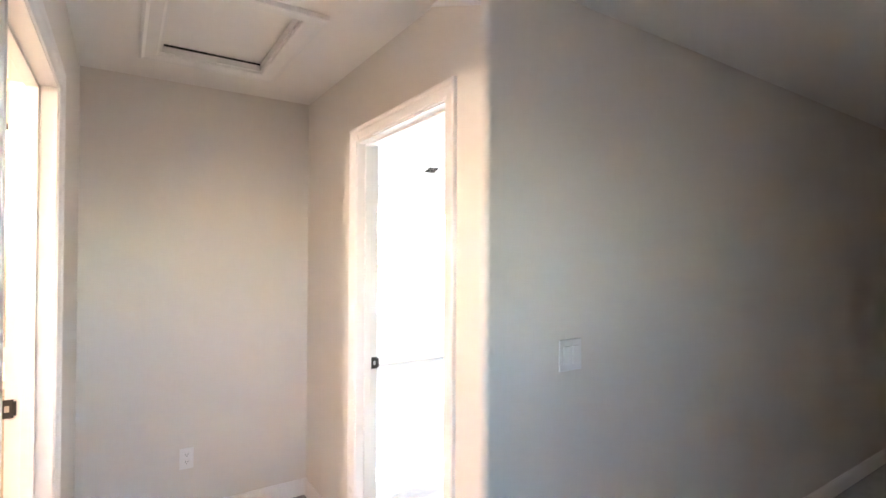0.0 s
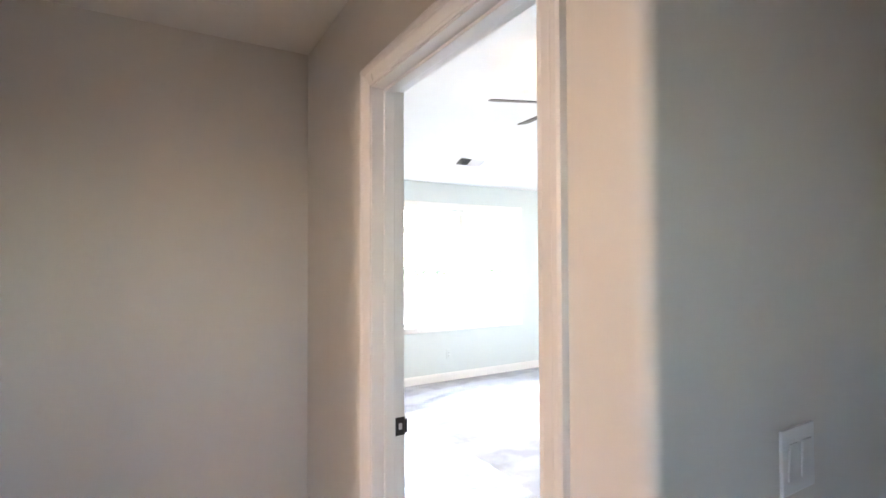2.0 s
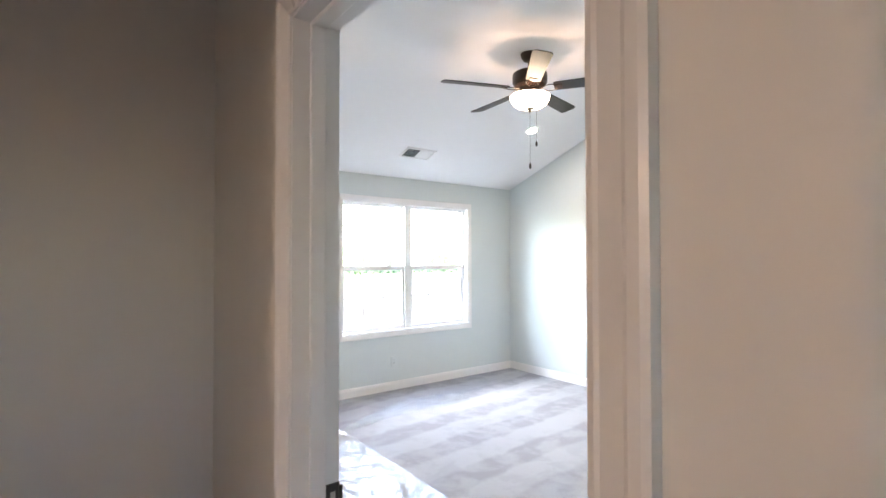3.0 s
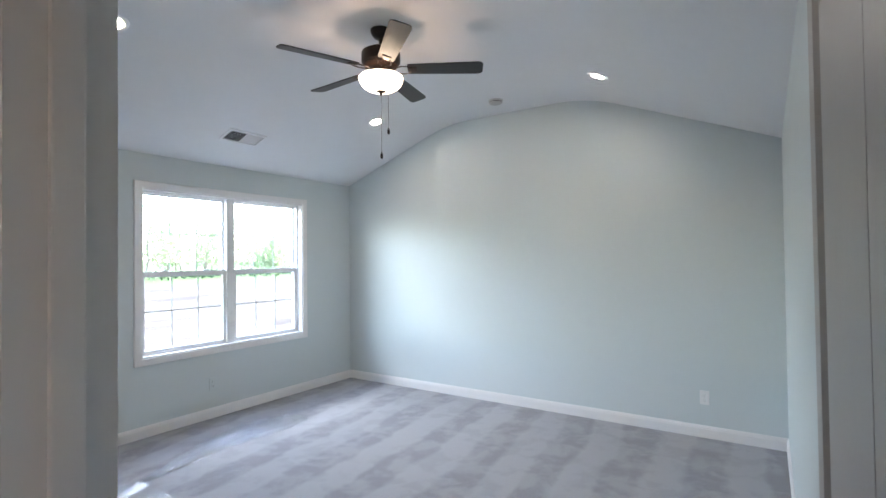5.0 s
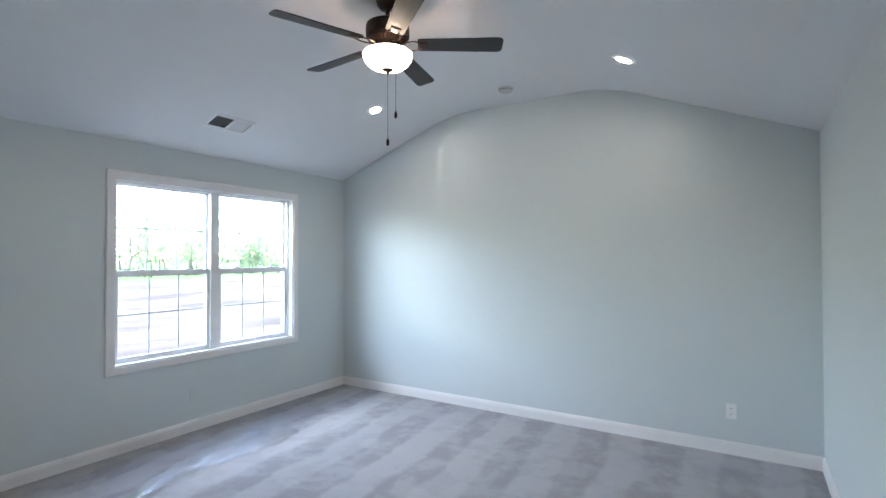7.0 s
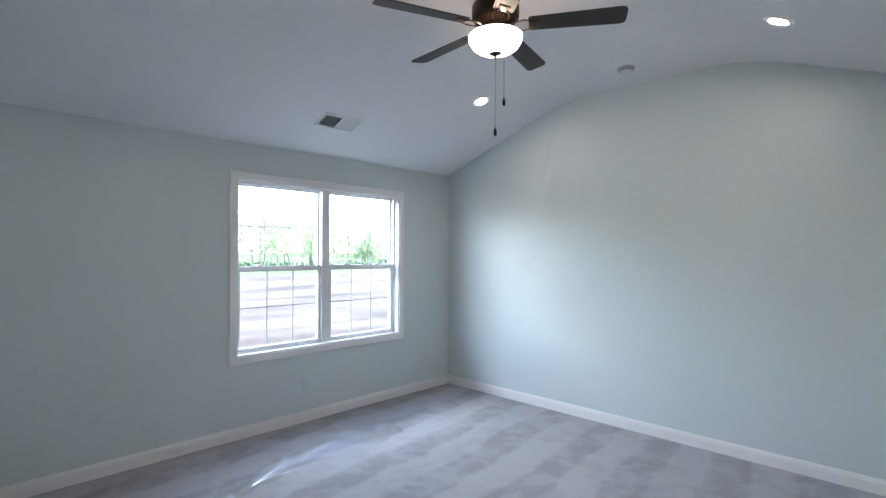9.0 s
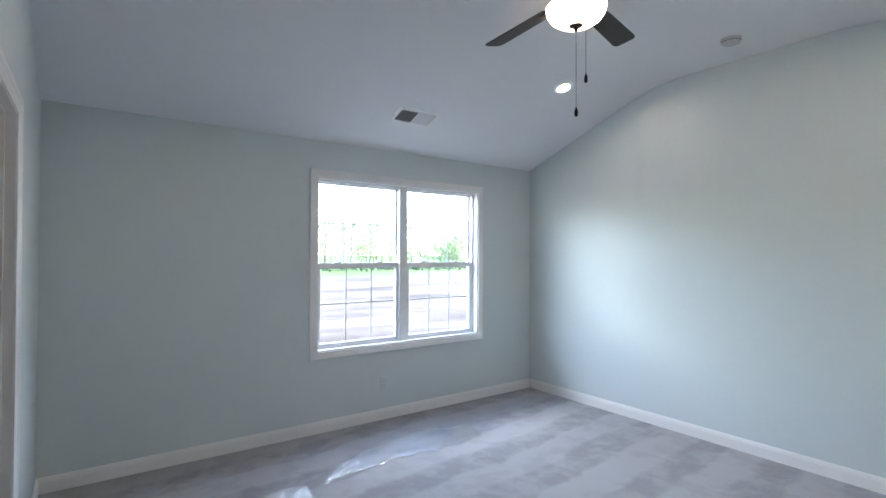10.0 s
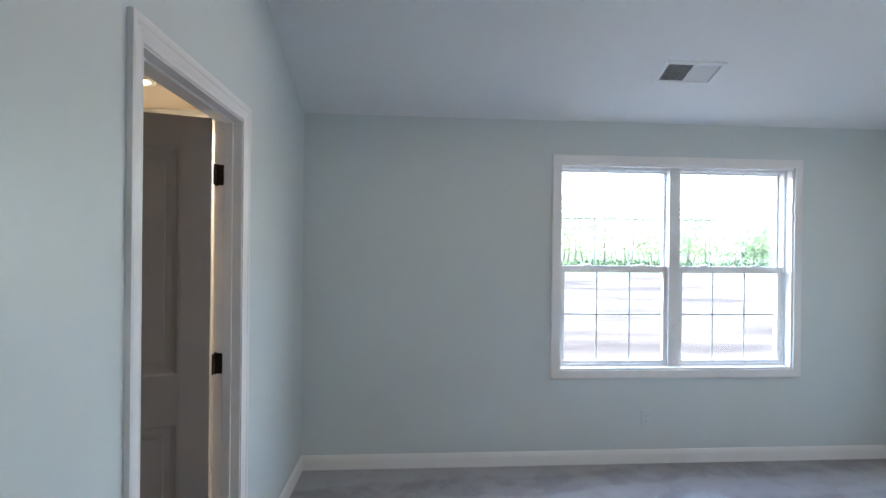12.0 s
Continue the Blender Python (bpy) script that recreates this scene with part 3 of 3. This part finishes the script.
for k in range(40):
    a = 2 * math.pi * k / 40
    bm = bmesh.new()
    add_box(bm, 0.094 - 0.016, 0.094 + 0.018, -0.0022, 0.0022, -0.003, 0.001)
    rib = part("cooling_rib", bm, M_COPPER, under)
    rib.matrix_local = pose(0, 0, -0.2445, 0, 0, math.degrees(a)) @ pose(0.094, 0, 0, 0, -32, 0) @ pose(-0.094, 0, 0)
BLADE_Z = -0.248
for k in range(5):
    ang = 86.0 + 72 * k
    bm = bmesh.new()
    # blade: rounded, slightly wider towards the tip
    pts = []
    L0, L1 = 0.175, 0.665
    for u, w in ((L0, 0.046), (L0 + 0.012, 0.052), (L1 - 0.03, 0.064), (L1 - 0.010, 0.058), (L1, 0.040)):
        pts.append((u, -w))
    pts += [(u, -w) for u, w in reversed(pts)]
    lo = [bm.verts.new((u, w, -0.003)) for u, w in pts]
    hi = [bm.verts.new((u, w, 0.003)) for u, w in pts]
    for i in range(len(lo)):
        j = (i + 1) % len(lo)
        bm.faces.new((lo[i], lo[j], hi[j], hi[i]))
    bm.faces.new(lo)
    bm.faces.new(hi)
    blade = part("blade", bm, M_BLADE, fan, "dark walnut blade")
    blade.matrix_local = pose(0, 0, BLADE_Z - 0.012, 0, 0, ang) @ pose(0, 0, 0, -12, 0, 0)
    bm = bmesh.new()
    for sgn in (-1, 1):
        # scrolled blade iron: two curved arms and a plate under the blade root
        prev = None
        for i in range(9):
            u = i / 8
            c = Vector((0.085 + 0.115 * u, sgn * (0.012 + 0.026 * math.sin(math.pi * u) ** 1.0 + 0.008 * u), -0.010 + 0.004 * u))
            ring = [bm.verts.new(c + Vector((0, 0.005 * math.cos(b), 0.004 * math.sin(b)))) for b in (0, 1.57, 3.14, 4.71)]
            if prev:
                for j in range(4):
                    bm.faces.new((prev[j], prev[(j + 1) % 4], ring[(j + 1) % 4], ring[j]))
            prev = ring
    add_box(bm, 0.178, 0.235, -0.030, 0.030, -0.0075, -0.0035, bevel=0.0015)
    for px, py in ((0.19, -0.018), (0.19, 0.018), (0.224, 0.0)):
        add_lathe(bm, [(0.005, -0.0078), (0.004, -0.0098), (0, -0.0105)], 10, (px, py, 0))
    part("blade_iron", bm, M_BRONZE, blade, "rubbed bronze blade iron", 40)
bm = bmesh.new()
add_lathe(bm, [(0.138, -0.309), (0.143, -0.314), (0.143, -0.322), (0.138, -0.344), (0.122, -0.370), (0.094, -0.390), (0.050, -0.403), (0.0, -0.407)], 56)
bowl = part("glass_bowl", bm, M_BOWL, fan, "glowing white frosted glass bowl", 50)
# opaque dark shell, added to keep the bowl's own glow off the ceiling
bm = bmesh.new()
add_lathe(bm, [(0.136, -0.309), (0.140, -0.315), (0.140, -0.321), (0.135, -0.342), (0.119, -0.367), (0.091, -0.387), (0.049, -0.400), (0.0, -0.404)], 56)
part("light_blocker", bm, M_BOWL_BLOCKER, bowl, "", 50)
bm = bmesh.new()
add_lathe(bm, [(0.037, -0.394), (0.038, -0.402), (0.024, -0.411), (0.010, -0.414), (0.009, -0.424), (0.005, -0.432), (0, -0.434)], 24)
part("finial", bm, M_BRONZE, bowl, "dark bronze finial", 40)
for dx, dy, z_end, z_top in ((0.0, 0.0, 2.172, 2.588), (0.036, -0.030, 2.335, 2.66)):
    bm = bmesh.new()
    n = int((z_top - z_end) / 0.0075)
    for i in range(n):
        z = z_top - i * 0.0075 - FLAT
        bmesh.ops.create_icosphere(bm, subdivisions=1, radius=0.0021, matrix=Matrix.Translation((dx, dy, z)))
    add_lathe(bm, [(0.0009, z_top - FLAT), (0.0009, z_end - FLAT)], 6, (dx, dy, 0))
    ch = part("pull_chain", bm, M_COPPER, fan, "thin bronze bead chain")
    bm = bmesh.new()
    z = z_end - FLAT
    add_lathe(bm, [(0, 0.030), (0.003, 0.029), (0.005, 0.020), (0.0085, 0.012), (0.0088, -0.008), (0.005, -0.016), (0, -0.018)], 16, (dx, dy, z))
    part("fob", bm, M_BRONZE, ch, "dark wooden fob", 50)


# ---- outlets and switch ----
def outlet(m, label, plate=M_PLASTIC):
    """Duplex outlet; local x right, y up, z out of the wall."""
    o = base("outlet", label=label, category="outlet", group="wall outlets")
    o.matrix_basis = m
    bm = bmesh.new()
    add_box(bm, -0.035, 0.035, -0.0575, 0.0575, 0.0, 0.006, bevel=0.0025)
    part("plate", bm, plate, o)
    for y in (-0.0205, 0.0205):
        bm = bmesh.new()
        add_lathe(bm, [(0.0165, 0.004), (0.0165, 0.0075), (0.015, 0.0085), (0, 0.0085)], 24)
        for v in bm.verts:
            v.co.y = max(-0.0135, min(0.0135, v.co.y)) + y
        r = part("receptacle", bm, plate, o)
        part("slot", boxes((-0.0075, -0.0055, y - 0.001, y + 0.008, 0.0082, 0.0088), (0.0055, 0.0075, y, y + 0.0075, 0.0082, 0.0088), (-0.002, 0.002, y - 0.0095, y - 0.006, 0.0082, 0.0088)), M_SLOT, r)
    return o


outlet(pose(-0.789, HN, 0.367, 90, 0, 0), "white duplex outlet low on the greige wall")
outlet(pose(XE, -4.010, 0.327, 90, 0, -90), "white duplex outlet low on the pale blue wall")
# plate takes the wall colour, so it barely stands out
outlet(pose(2.42, 0, 0.325, 90, 0, 0), "duplex outlet in pale blue wall colour under the window", M_BLUE)

switch = base("light_switch", label="white two-gang rocker light switch", category="light switch")
switch.matrix_basis = pose(0.278, CORNER, 1.137, 90, 0, 0)
bm = bmesh.new()
add_box(bm, -0.0575, 0.0575, -0.0575, 0.0575, 0, 0.006, bevel=0.0025)
part("plate", bm, M_PLASTIC, switch)
for x in (-0.023, 0.023):
    bm = bmesh.new()
    add_box(bm, x - 0.0165, x + 0.0165, -0.033, 0.033, 0.005, 0.0095, bevel=0.0015)
    for v in bm.verts:
        v.co.z += 0.04 * v.co.y
    part("rocker", bm, M_PLASTIC, switch)

# ---- attic hatch ----
hatch = base("attic_hatch", ((HX0 + HX1) / 2, (HY0 + HY1) / 2, 2.44), label="white framed attic hatch in the hall ceiling", category="attic hatch", kind="structure")
OFF = Matrix.Translation(-hatch.location)
bm = bmesh.new()
sweep(bm, [(HX0, HY0), (HX1, HY0), (HX1, HY1), (HX0, HY1)], [(0.002, 0.004), (0, -0.012), (-0.010, -0.016), (-0.055, -0.018), (-0.068, -0.022), (-0.078, -0.020), (-0.078, 0.0)],
      lambda u, v, b: (u, v, 2.44 + b), closed=True)
part("frame", bm, M_TRIM, hatch).matrix_parent_inverse = OFF
part("liner", boxes((HX0, HX0 + 0.012, HY0, HY1, 2.44, 2.56), (HX1 - 0.012, HX1, HY0, HY1, 2.44, 2.56), (HX0 + 0.012, HX1 - 0.012, HY0, HY0 + 0.012, 2.44, 2.56), (HX0 + 0.012, HX1 - 0.012, HY1 - 0.012, HY1, 2.44, 2.56)), M_TRIM, hatch).matrix_parent_inverse = OFF
part("hatch_panel", boxes((HX0 + 0.012, HX1 - 0.014, HY0 + 0.012, HY1 - 0.020, 2.475, 2.49)), M_HCEIL, hatch).matrix_parent_inverse = OFF
# black strip stands in for the shaded gap along the panel's far edge
part("gap_shade_strip", boxes((HX0 + 0.02, HX1 - 0.014, HY1 - 0.0205, HY1 - 0.012, 2.468, 2.476)), M_SLOT, hatch).matrix_parent_inverse = OFF
# black sheet added over the opening so the gap stays dark behind
part("dark_cover", boxes((HX0 - 0.1, HX1 + 0.1, HY0 - 0.1, HY1 + 0.1, 2.562, 2.58)), M_SLOT, hatch).matrix_parent_inverse = OFF


# ---- plastic film on the carpet ----
def film(label, x0, x1, y0, y1, seed, pleats, lean, tall, wide, mat):
    """Strip of clear carpet film lying in fine wrinkles."""
    rng = np.random.default_rng(seed)
    d = 0.0045
    nx, ny = int((x1 - x0) / d), int((y1 - y0) / d)
    X, Y = np.meshgrid(np.linspace(x0, x1, nx + 1), np.linspace(y0, y1, ny + 1))
    Z = 0.0012 * np.sin(X * 9 + 2 * np.sin(Y * 7)) + 0.0010 * np.sin(Y * 13 + X * 5) + 0.0025
    for _ in range(pleats):
        cx, cy, a = rng.uniform(x0, x1), rng.uniform(y0, y1), radians(rng.normal(20, lean))
        length, h, w, bow = rng.uniform(0.04, 0.22), rng.uniform(0.6, 1.3) * tall, rng.uniform(0.8, 1.3) * wide, 0.9 * rng.normal(0, 1)
        i0, i1 = np.searchsorted(X[0], (cx - 0.24, cx + 0.24))
        j0, j1 = np.searchsorted(Y[:, 0], (cy - 0.24, cy + 0.24))
        P, Q, R = X[j0:j1, i0:i1] - cx, Y[j0:j1, i0:i1] - cy, Z[j0:j1, i0:i1]
        u = P * math.cos(a) + Q * math.sin(a)
        v = -P * math.sin(a) + Q * math.cos(a) + bow * u * u
        Z[j0:j1, i0:i1] = np.maximum(R, R * 0.6 + h * np.exp(-(v / w) ** 2) * np.clip(1 - (u / length) ** 2, 0, 1))
    verts = np.stack([X.ravel(), Y.ravel(), Z.ravel() + 0.006], 1)
    i = np.arange(nx * ny)
    k = (i // nx) * (nx + 1) + i % nx
    me = bpy.data.meshes.new("plastic_film")
    me.from_pydata(verts.tolist(), [], np.stack([k, k + 1, k + nx + 2, k + nx + 1], 1).tolist())
    me.materials.append(mat)
    me.shade_smooth()
    return tagged(new("plastic_film", me), label, "plastic film")


film("clear wrinkled plastic film strip taped over the carpet", 0.30, 1.367, -3.30, -0.84, 3, 430, 38, 0.0075, 0.0090, M_FILM_TAUT)


def gathered_film(label, seed, folds):
    """Loose scrap of film drawn together at one end, with long thin folds that fan out from there."""
    rng = np.random.default_rng(seed)
    sx = np.linspace(1.37, 2.90, 150)
    middle = -0.90 + 0.25 * np.sin(np.clip((sx - 1.37) / 1.0, 0, 1) * math.pi / 2) ** 1.1 - 0.12 * np.clip(sx - 2.30, 0, 1) ** 1.4
    half = 0.030 + 0.19 * np.clip((sx - 1.37) / 1.05, 0, 1) ** 0.9 * np.clip((2.98 - sx) / 0.42, 0, 1) ** 0.6
    v = np.linspace(-1, 1, 420)
    S, V = np.meshgrid(sx, v)
    M, W = np.meshgrid(middle, v)[0], np.meshgrid(half, v)[0]
    Z = 0.0008 * np.sin(S * 21 + 3 * V) + 0.0030
    for _ in range(folds):
        c, q, length = 1.40 + 1.45 * rng.random() ** 0.62, rng.uniform(-0.95, 0.95), rng.uniform(0.05, 0.20)
        w = rng.uniform(0.0042, 0.0080)
        h = w * rng.uniform(0.30, 0.60)
        u = (S - c) / length
        off = (V - q) * W - rng.normal(0, 0.16) * (S - c) - rng.normal(0, 0.35) * (S - c) ** 2
        Z = np.maximum(Z, 0.003 + h * np.exp(-(off / w) ** 2) * np.clip(1 - u * u, 0, 1))
    Y = M + V * W * (1 + 0.10 * np.sin(27 * S) + 0.07 * np.sin(71 * S + 1))
    verts = np.stack([S.ravel(), Y.ravel(), Z.ravel() + 0.004], 1)
    nx, ny = len(sx) - 1, len(v) - 1
    i = np.arange(nx * ny)
    k = (i // nx) * (nx + 1) + i % nx
    me = bpy.data.meshes.new("plastic_film")
    me.from_pydata(verts.tolist(), [], np.stack([k, k + 1, k + nx + 2, k + nx + 1], 1).tolist())
    me.materials.append(M_FILM)
    me.shade_smooth()
    return tagged(new("plastic_film", me), label, "plastic film")


gathered_film("loose gathered scrap of clear plastic film near the window", 11, 100)

# ---- closet and bathroom seen through their doors ----
recessed_light(pose(-0.79, -0.57, 2.441, 180), M_CAN_WARM, "lit warm recessed light in the closet ceiling")

recessed_light(pose(-1.86, -4.93, 2.442, 180), M_CAN_WARM, "lit warm recessed light in the bathroom ceiling")

vanity = base("vanity_cabinet", (-1.95, -2.52, 0), label="cream vanity cabinet under a white counter", category="cabinet")
bm = bmesh.new()
add_box(bm, -0.49, 0.49, -0.26, 0.26, 0.0, 0.82, bevel=0.003)
part("body", bm, M_CAB, vanity)
for x in (-0.245, 0.245):
    bm = bmesh.new()
    add_box(bm, x - 0.22, x + 0.22, -0.28, -0.26, 0.12, 0.78, bevel=0.004)
    dr = part("door", bm, M_CAB, vanity)
    bm = bmesh.new()
    add_lathe(bm, [(0, 0.024), (0.012, 0.022), (0.014, 0.014), (0.006, 0.008), (0.006, 0)], 16)
    kn = part("knob", bm, M_BLACK, dr, "black knob", 40)
    kn.matrix_local = pose(x * 0.35, -0.28, 0.66, 90)
counter = tagged(finish("vanity_counter", boxes((-2.46, -1.42, -2.82, -2.252, 0.822, 0.86), (-2.46, -1.42, -2.275, -2.252, 0.86, 0.95)), M_STONE), "white stone counter on the vanity cabinet", "counter")
mirror = base("mirror", (-1.95, -2.255, 1.40), label="wall mirror over the vanity", category="mirror")
bm = bmesh.new()
add_box(bm, -0.46, 0.46, -0.006, 0.0, -0.42, 0.45)
part("glass", bm, M_MIRROR, mirror)
lamp = base("vanity_light", (-1.95, -2.252, 2.12), label="black vanity light with three lit glass shades", category="wall lamp")
bm = bmesh.new()
add_box(bm, -0.40, 0.40, -0.024, 0.0, 0.06, 0.13, bevel=0.004)
part("backplate", bm, M_BLACK, lamp)
for x in (-0.3, 0.0, 0.3):
    bm = bmesh.new()
    add_box(bm, x - 0.01, x + 0.01, -0.10, -0.02, 0.085, 0.105, bevel=0.003)
    add_lathe(bm, [(0.024, 0.06), (0.024, 0.10), (0, 0.105)], 20, (x, -0.10, 0))
    part("arm", bm, M_BLACK, lamp)
    bm = bmesh.new()
    add_lathe(bm, [(0.026, 0.07), (0.045, 0.055), (0.058, -0.06), (0.056, -0.06), (0.043, 0.05), (0.026, 0.066)], 28, (x, -0.10, 0))
    part("shade", bm, M_SHADE, lamp, "glowing white glass shade", 50)

# ---- outdoors ----
GZ = -0.35


def ground_material():
    m = material("pale_dirt_and_grass", (0.5, 0.46, 0.4), 0.95, 0, 0.1)
    nt = m.node_tree
    n, l = nt.nodes, nt.links
    co = n.new("ShaderNodeTexCoord")
    mp = n.new("ShaderNodeMapping")
    mp.inputs["Scale"].default_value = (0.12, 0.45, 1)
    no = n.new("ShaderNodeTexNoise")
    no.inputs["Scale"].default_value, no.inputs["Detail"].default_value = 1.5, 8
    l.new(co.outputs["Object"], mp.inputs[0])
    l.new(mp.outputs[0], no.inputs["Vector"])
    dirt = n.new("ShaderNodeValToRGB")
    dirt.color_ramp.elements[0].position, dirt.color_ramp.elements[1].position = 0.38, 0.6
    dirt.color_ramp.elements[0].color, dirt.color_ramp.elements[1].color = (0.034, 0.028, 0.026, 1), (0.085, 0.075, 0.069, 1)
    l.new(no.outputs["Fac"], dirt.inputs[0])
    sep = n.new("ShaderNodeSeparateXYZ")
    l.new(co.outputs["Object"], sep.inputs[0])
    wob = n.new("ShaderNodeMath")
    wob.operation = "MULTIPLY_ADD"
    l.new(no.outputs["Fac"], wob.inputs[0])
    wob.inputs[1].default_value = 12
    l.new(sep.outputs["Y"], wob.inputs[2])
    far = n.new("ShaderNodeMapRange")
    far.inputs["From Min"].default_value, far.inputs["From Max"].default_value = 39, 43
    l.new(wob.outputs[0], far.inputs["Value"])
    mix = n.new("ShaderNodeMix")
    mix.data_type = "RGBA"
    l.new(far.outputs[0], mix.inputs[0])
    l.new(dirt.outputs[0], mix.inputs[6])
    mix.inputs[7].default_value = (0.05, 0.085, 0.03, 1)
    l.new(mix.outputs[2], n["Principled BSDF"].inputs["Base Color"])
    return m


bm = bmesh.new()
N = 26
vs = [[bm.verts.new((-600 + 1200 * i / N, 0.17 + (900 * (j / N) ** 2.2), GZ + (0 if j < 2 else 0.25 * noise.noise(Vector((i * 0.9, j * 1.3, 4)))))) for i in range(N + 1)] for j in range(N + 1)]
for j in range(N):
    for i in range(N):
        bm.faces.new((vs[j][i], vs[j][i + 1], vs[j + 1][i + 1], vs[j + 1][i]))
bk = [bm.verts.new((-600, -600, GZ)), bm.verts.new((600, -600, GZ))]
bm.faces.new((bk[0], bk[1], vs[0][-1]) + tuple(vs[0][i] for i in range(N - 1, -1, -1)))
structure("ground", bm, ground_material(), "pale bare dirt field with a far strip of grass", "ground", 60)

M_BARK = grain(material("bark", (0.16, 0.13, 0.11), 0.9), (0.16, 0.13, 0.11), 6, 0.3, 30, 0.5)
M_LEAF = grain(material("spring_leaves", (0.085, 0.115, 0.062), 0.7), (0.085, 0.115, 0.062), 1.5, 0.45, 20, 0.0)
leaf_nodes, leaf_links = M_LEAF.node_tree.nodes, M_LEAF.node_tree.links
glow = leaf_nodes.new("ShaderNodeBsdfTranslucent")
glow.inputs[0].default_value = (0.13, 0.17, 0.10, 1)
both = leaf_nodes.new("ShaderNodeAddShader")
leaf_links.new(leaf_nodes["Principled BSDF"].outputs[0], both.inputs[0])
leaf_links.new(glow.outputs[0], both.inputs[1])
leaf_links.new(both.outputs[0], leaf_nodes["Material Output"].inputs[0])
M_SCRUB = grain(material("scrub_leaves", (0.042, 0.068, 0.03), 0.7), (0.042, 0.068, 0.03), 1.5, 0.45, 20, 0.0)
rnd = random.Random(5)


def tree(x, y, height, spread, n_leaf, label):
    t = base("tree", (x, y, GZ), label=label, category="tree", group="trees beyond the field")
    bm = bmesh.new()
    tips = []

    def limb(a, b, r0, r1):
        axis = (b - a).normalized()
        side = axis.orthogonal().normalized()
        up = axis.cross(side)
        rings = [[bm.verts.new(c + (side * math.cos(q) + up * math.sin(q)) * r) for q in (0, 1.26, 2.51, 3.77, 5.03)] for c, r in ((a, r0), (b, r1))]
        for i in range(5):
            bm.faces.new((rings[0][i], rings[0][(i + 1) % 5], rings[1][(i + 1) % 5], rings[1][i]))

    p, r = Vector((0, 0, 0)), height * 0.020
    for s in range(4):
        q = p + Vector((rnd.uniform(-0.05, 0.05) * height, rnd.uniform(-0.05, 0.05) * height, height * 0.2))
        limb(p, q, r, r * 0.75)
        p, r = q, r * 0.75
        for k in range(3):
            a = rnd.uniform(0, 6.28)
            e = p + Vector((math.cos(a) * spread * rnd.uniform(0.5, 1), math.sin(a) * spread * rnd.uniform(0.5, 1), height * rnd.uniform(0.08, 0.22)))
            limb(p, e, r * 0.5, r * 0.12)
            tips += [e, p.lerp(e, 0.6)]
    part("trunk", bm, M_BARK, t)
    bm = bmesh.new()
    for i in range(n_leaf):
        c = rnd.choice(tips) + Vector((rnd.gauss(0, 1), rnd.gauss(0, 1), rnd.gauss(0, 0.8))) * spread * 0.28
        if c.z < 0.15:
            continue
        s = rnd.uniform(0.16, 0.32)
        m = Euler((rnd.uniform(0, 6), rnd.uniform(0, 6), rnd.uniform(0, 6))).to_matrix()
        quad = [bm.verts.new(c + m @ Vector(v) * s) for v in ((-1, 0, 0), (0, -0.5, 0.1), (1, 0, 0), (0, 0.5, 0.1))]
        bm.faces.new(quad)
    part("crown", bm, M_LEAF, t)


for i in range(48):
    x = 2 + 66 * i / 47 + rnd.uniform(-1.2, 1.2)
    hgt = rnd.uniform(7.2, 10.4) * (1.0 if x < 30 else max(0.55, 1 - (x - 30) * 0.02))
    tree(x, rnd.uniform(56, 74), hgt, hgt * 0.38, 430, "thin young tree with light spring leaves")
# low scrub at the field's far edge
bm = bmesh.new()
for i in range(5200):
    x, y = rnd.uniform(-30, 95), rnd.gauss(48, 2.2)
    hmax = 0.35 + 0.9 * max(0, noise.noise(Vector((x * 0.22, y * 0.2, 3))) + 0.35)
    c = Vector((x, y, GZ + 0.05 + rnd.random() * hmax))
    m = Euler((rnd.uniform(0, 6), rnd.uniform(0, 6), rnd.uniform(0, 6))).to_matrix()
    s = rnd.uniform(0.12, 0.3)
    bm.faces.new([bm.verts.new(c + m @ Vector(v) * s) for v in ((-1, 0, 0), (0, -0.5, 0.1), (1, 0, 0), (0, 0.5, 0.1))])
tagged(finish("scrub", bm, M_SCRUB), "low green scrub at the field edge", "shrubs", kind="stuff")
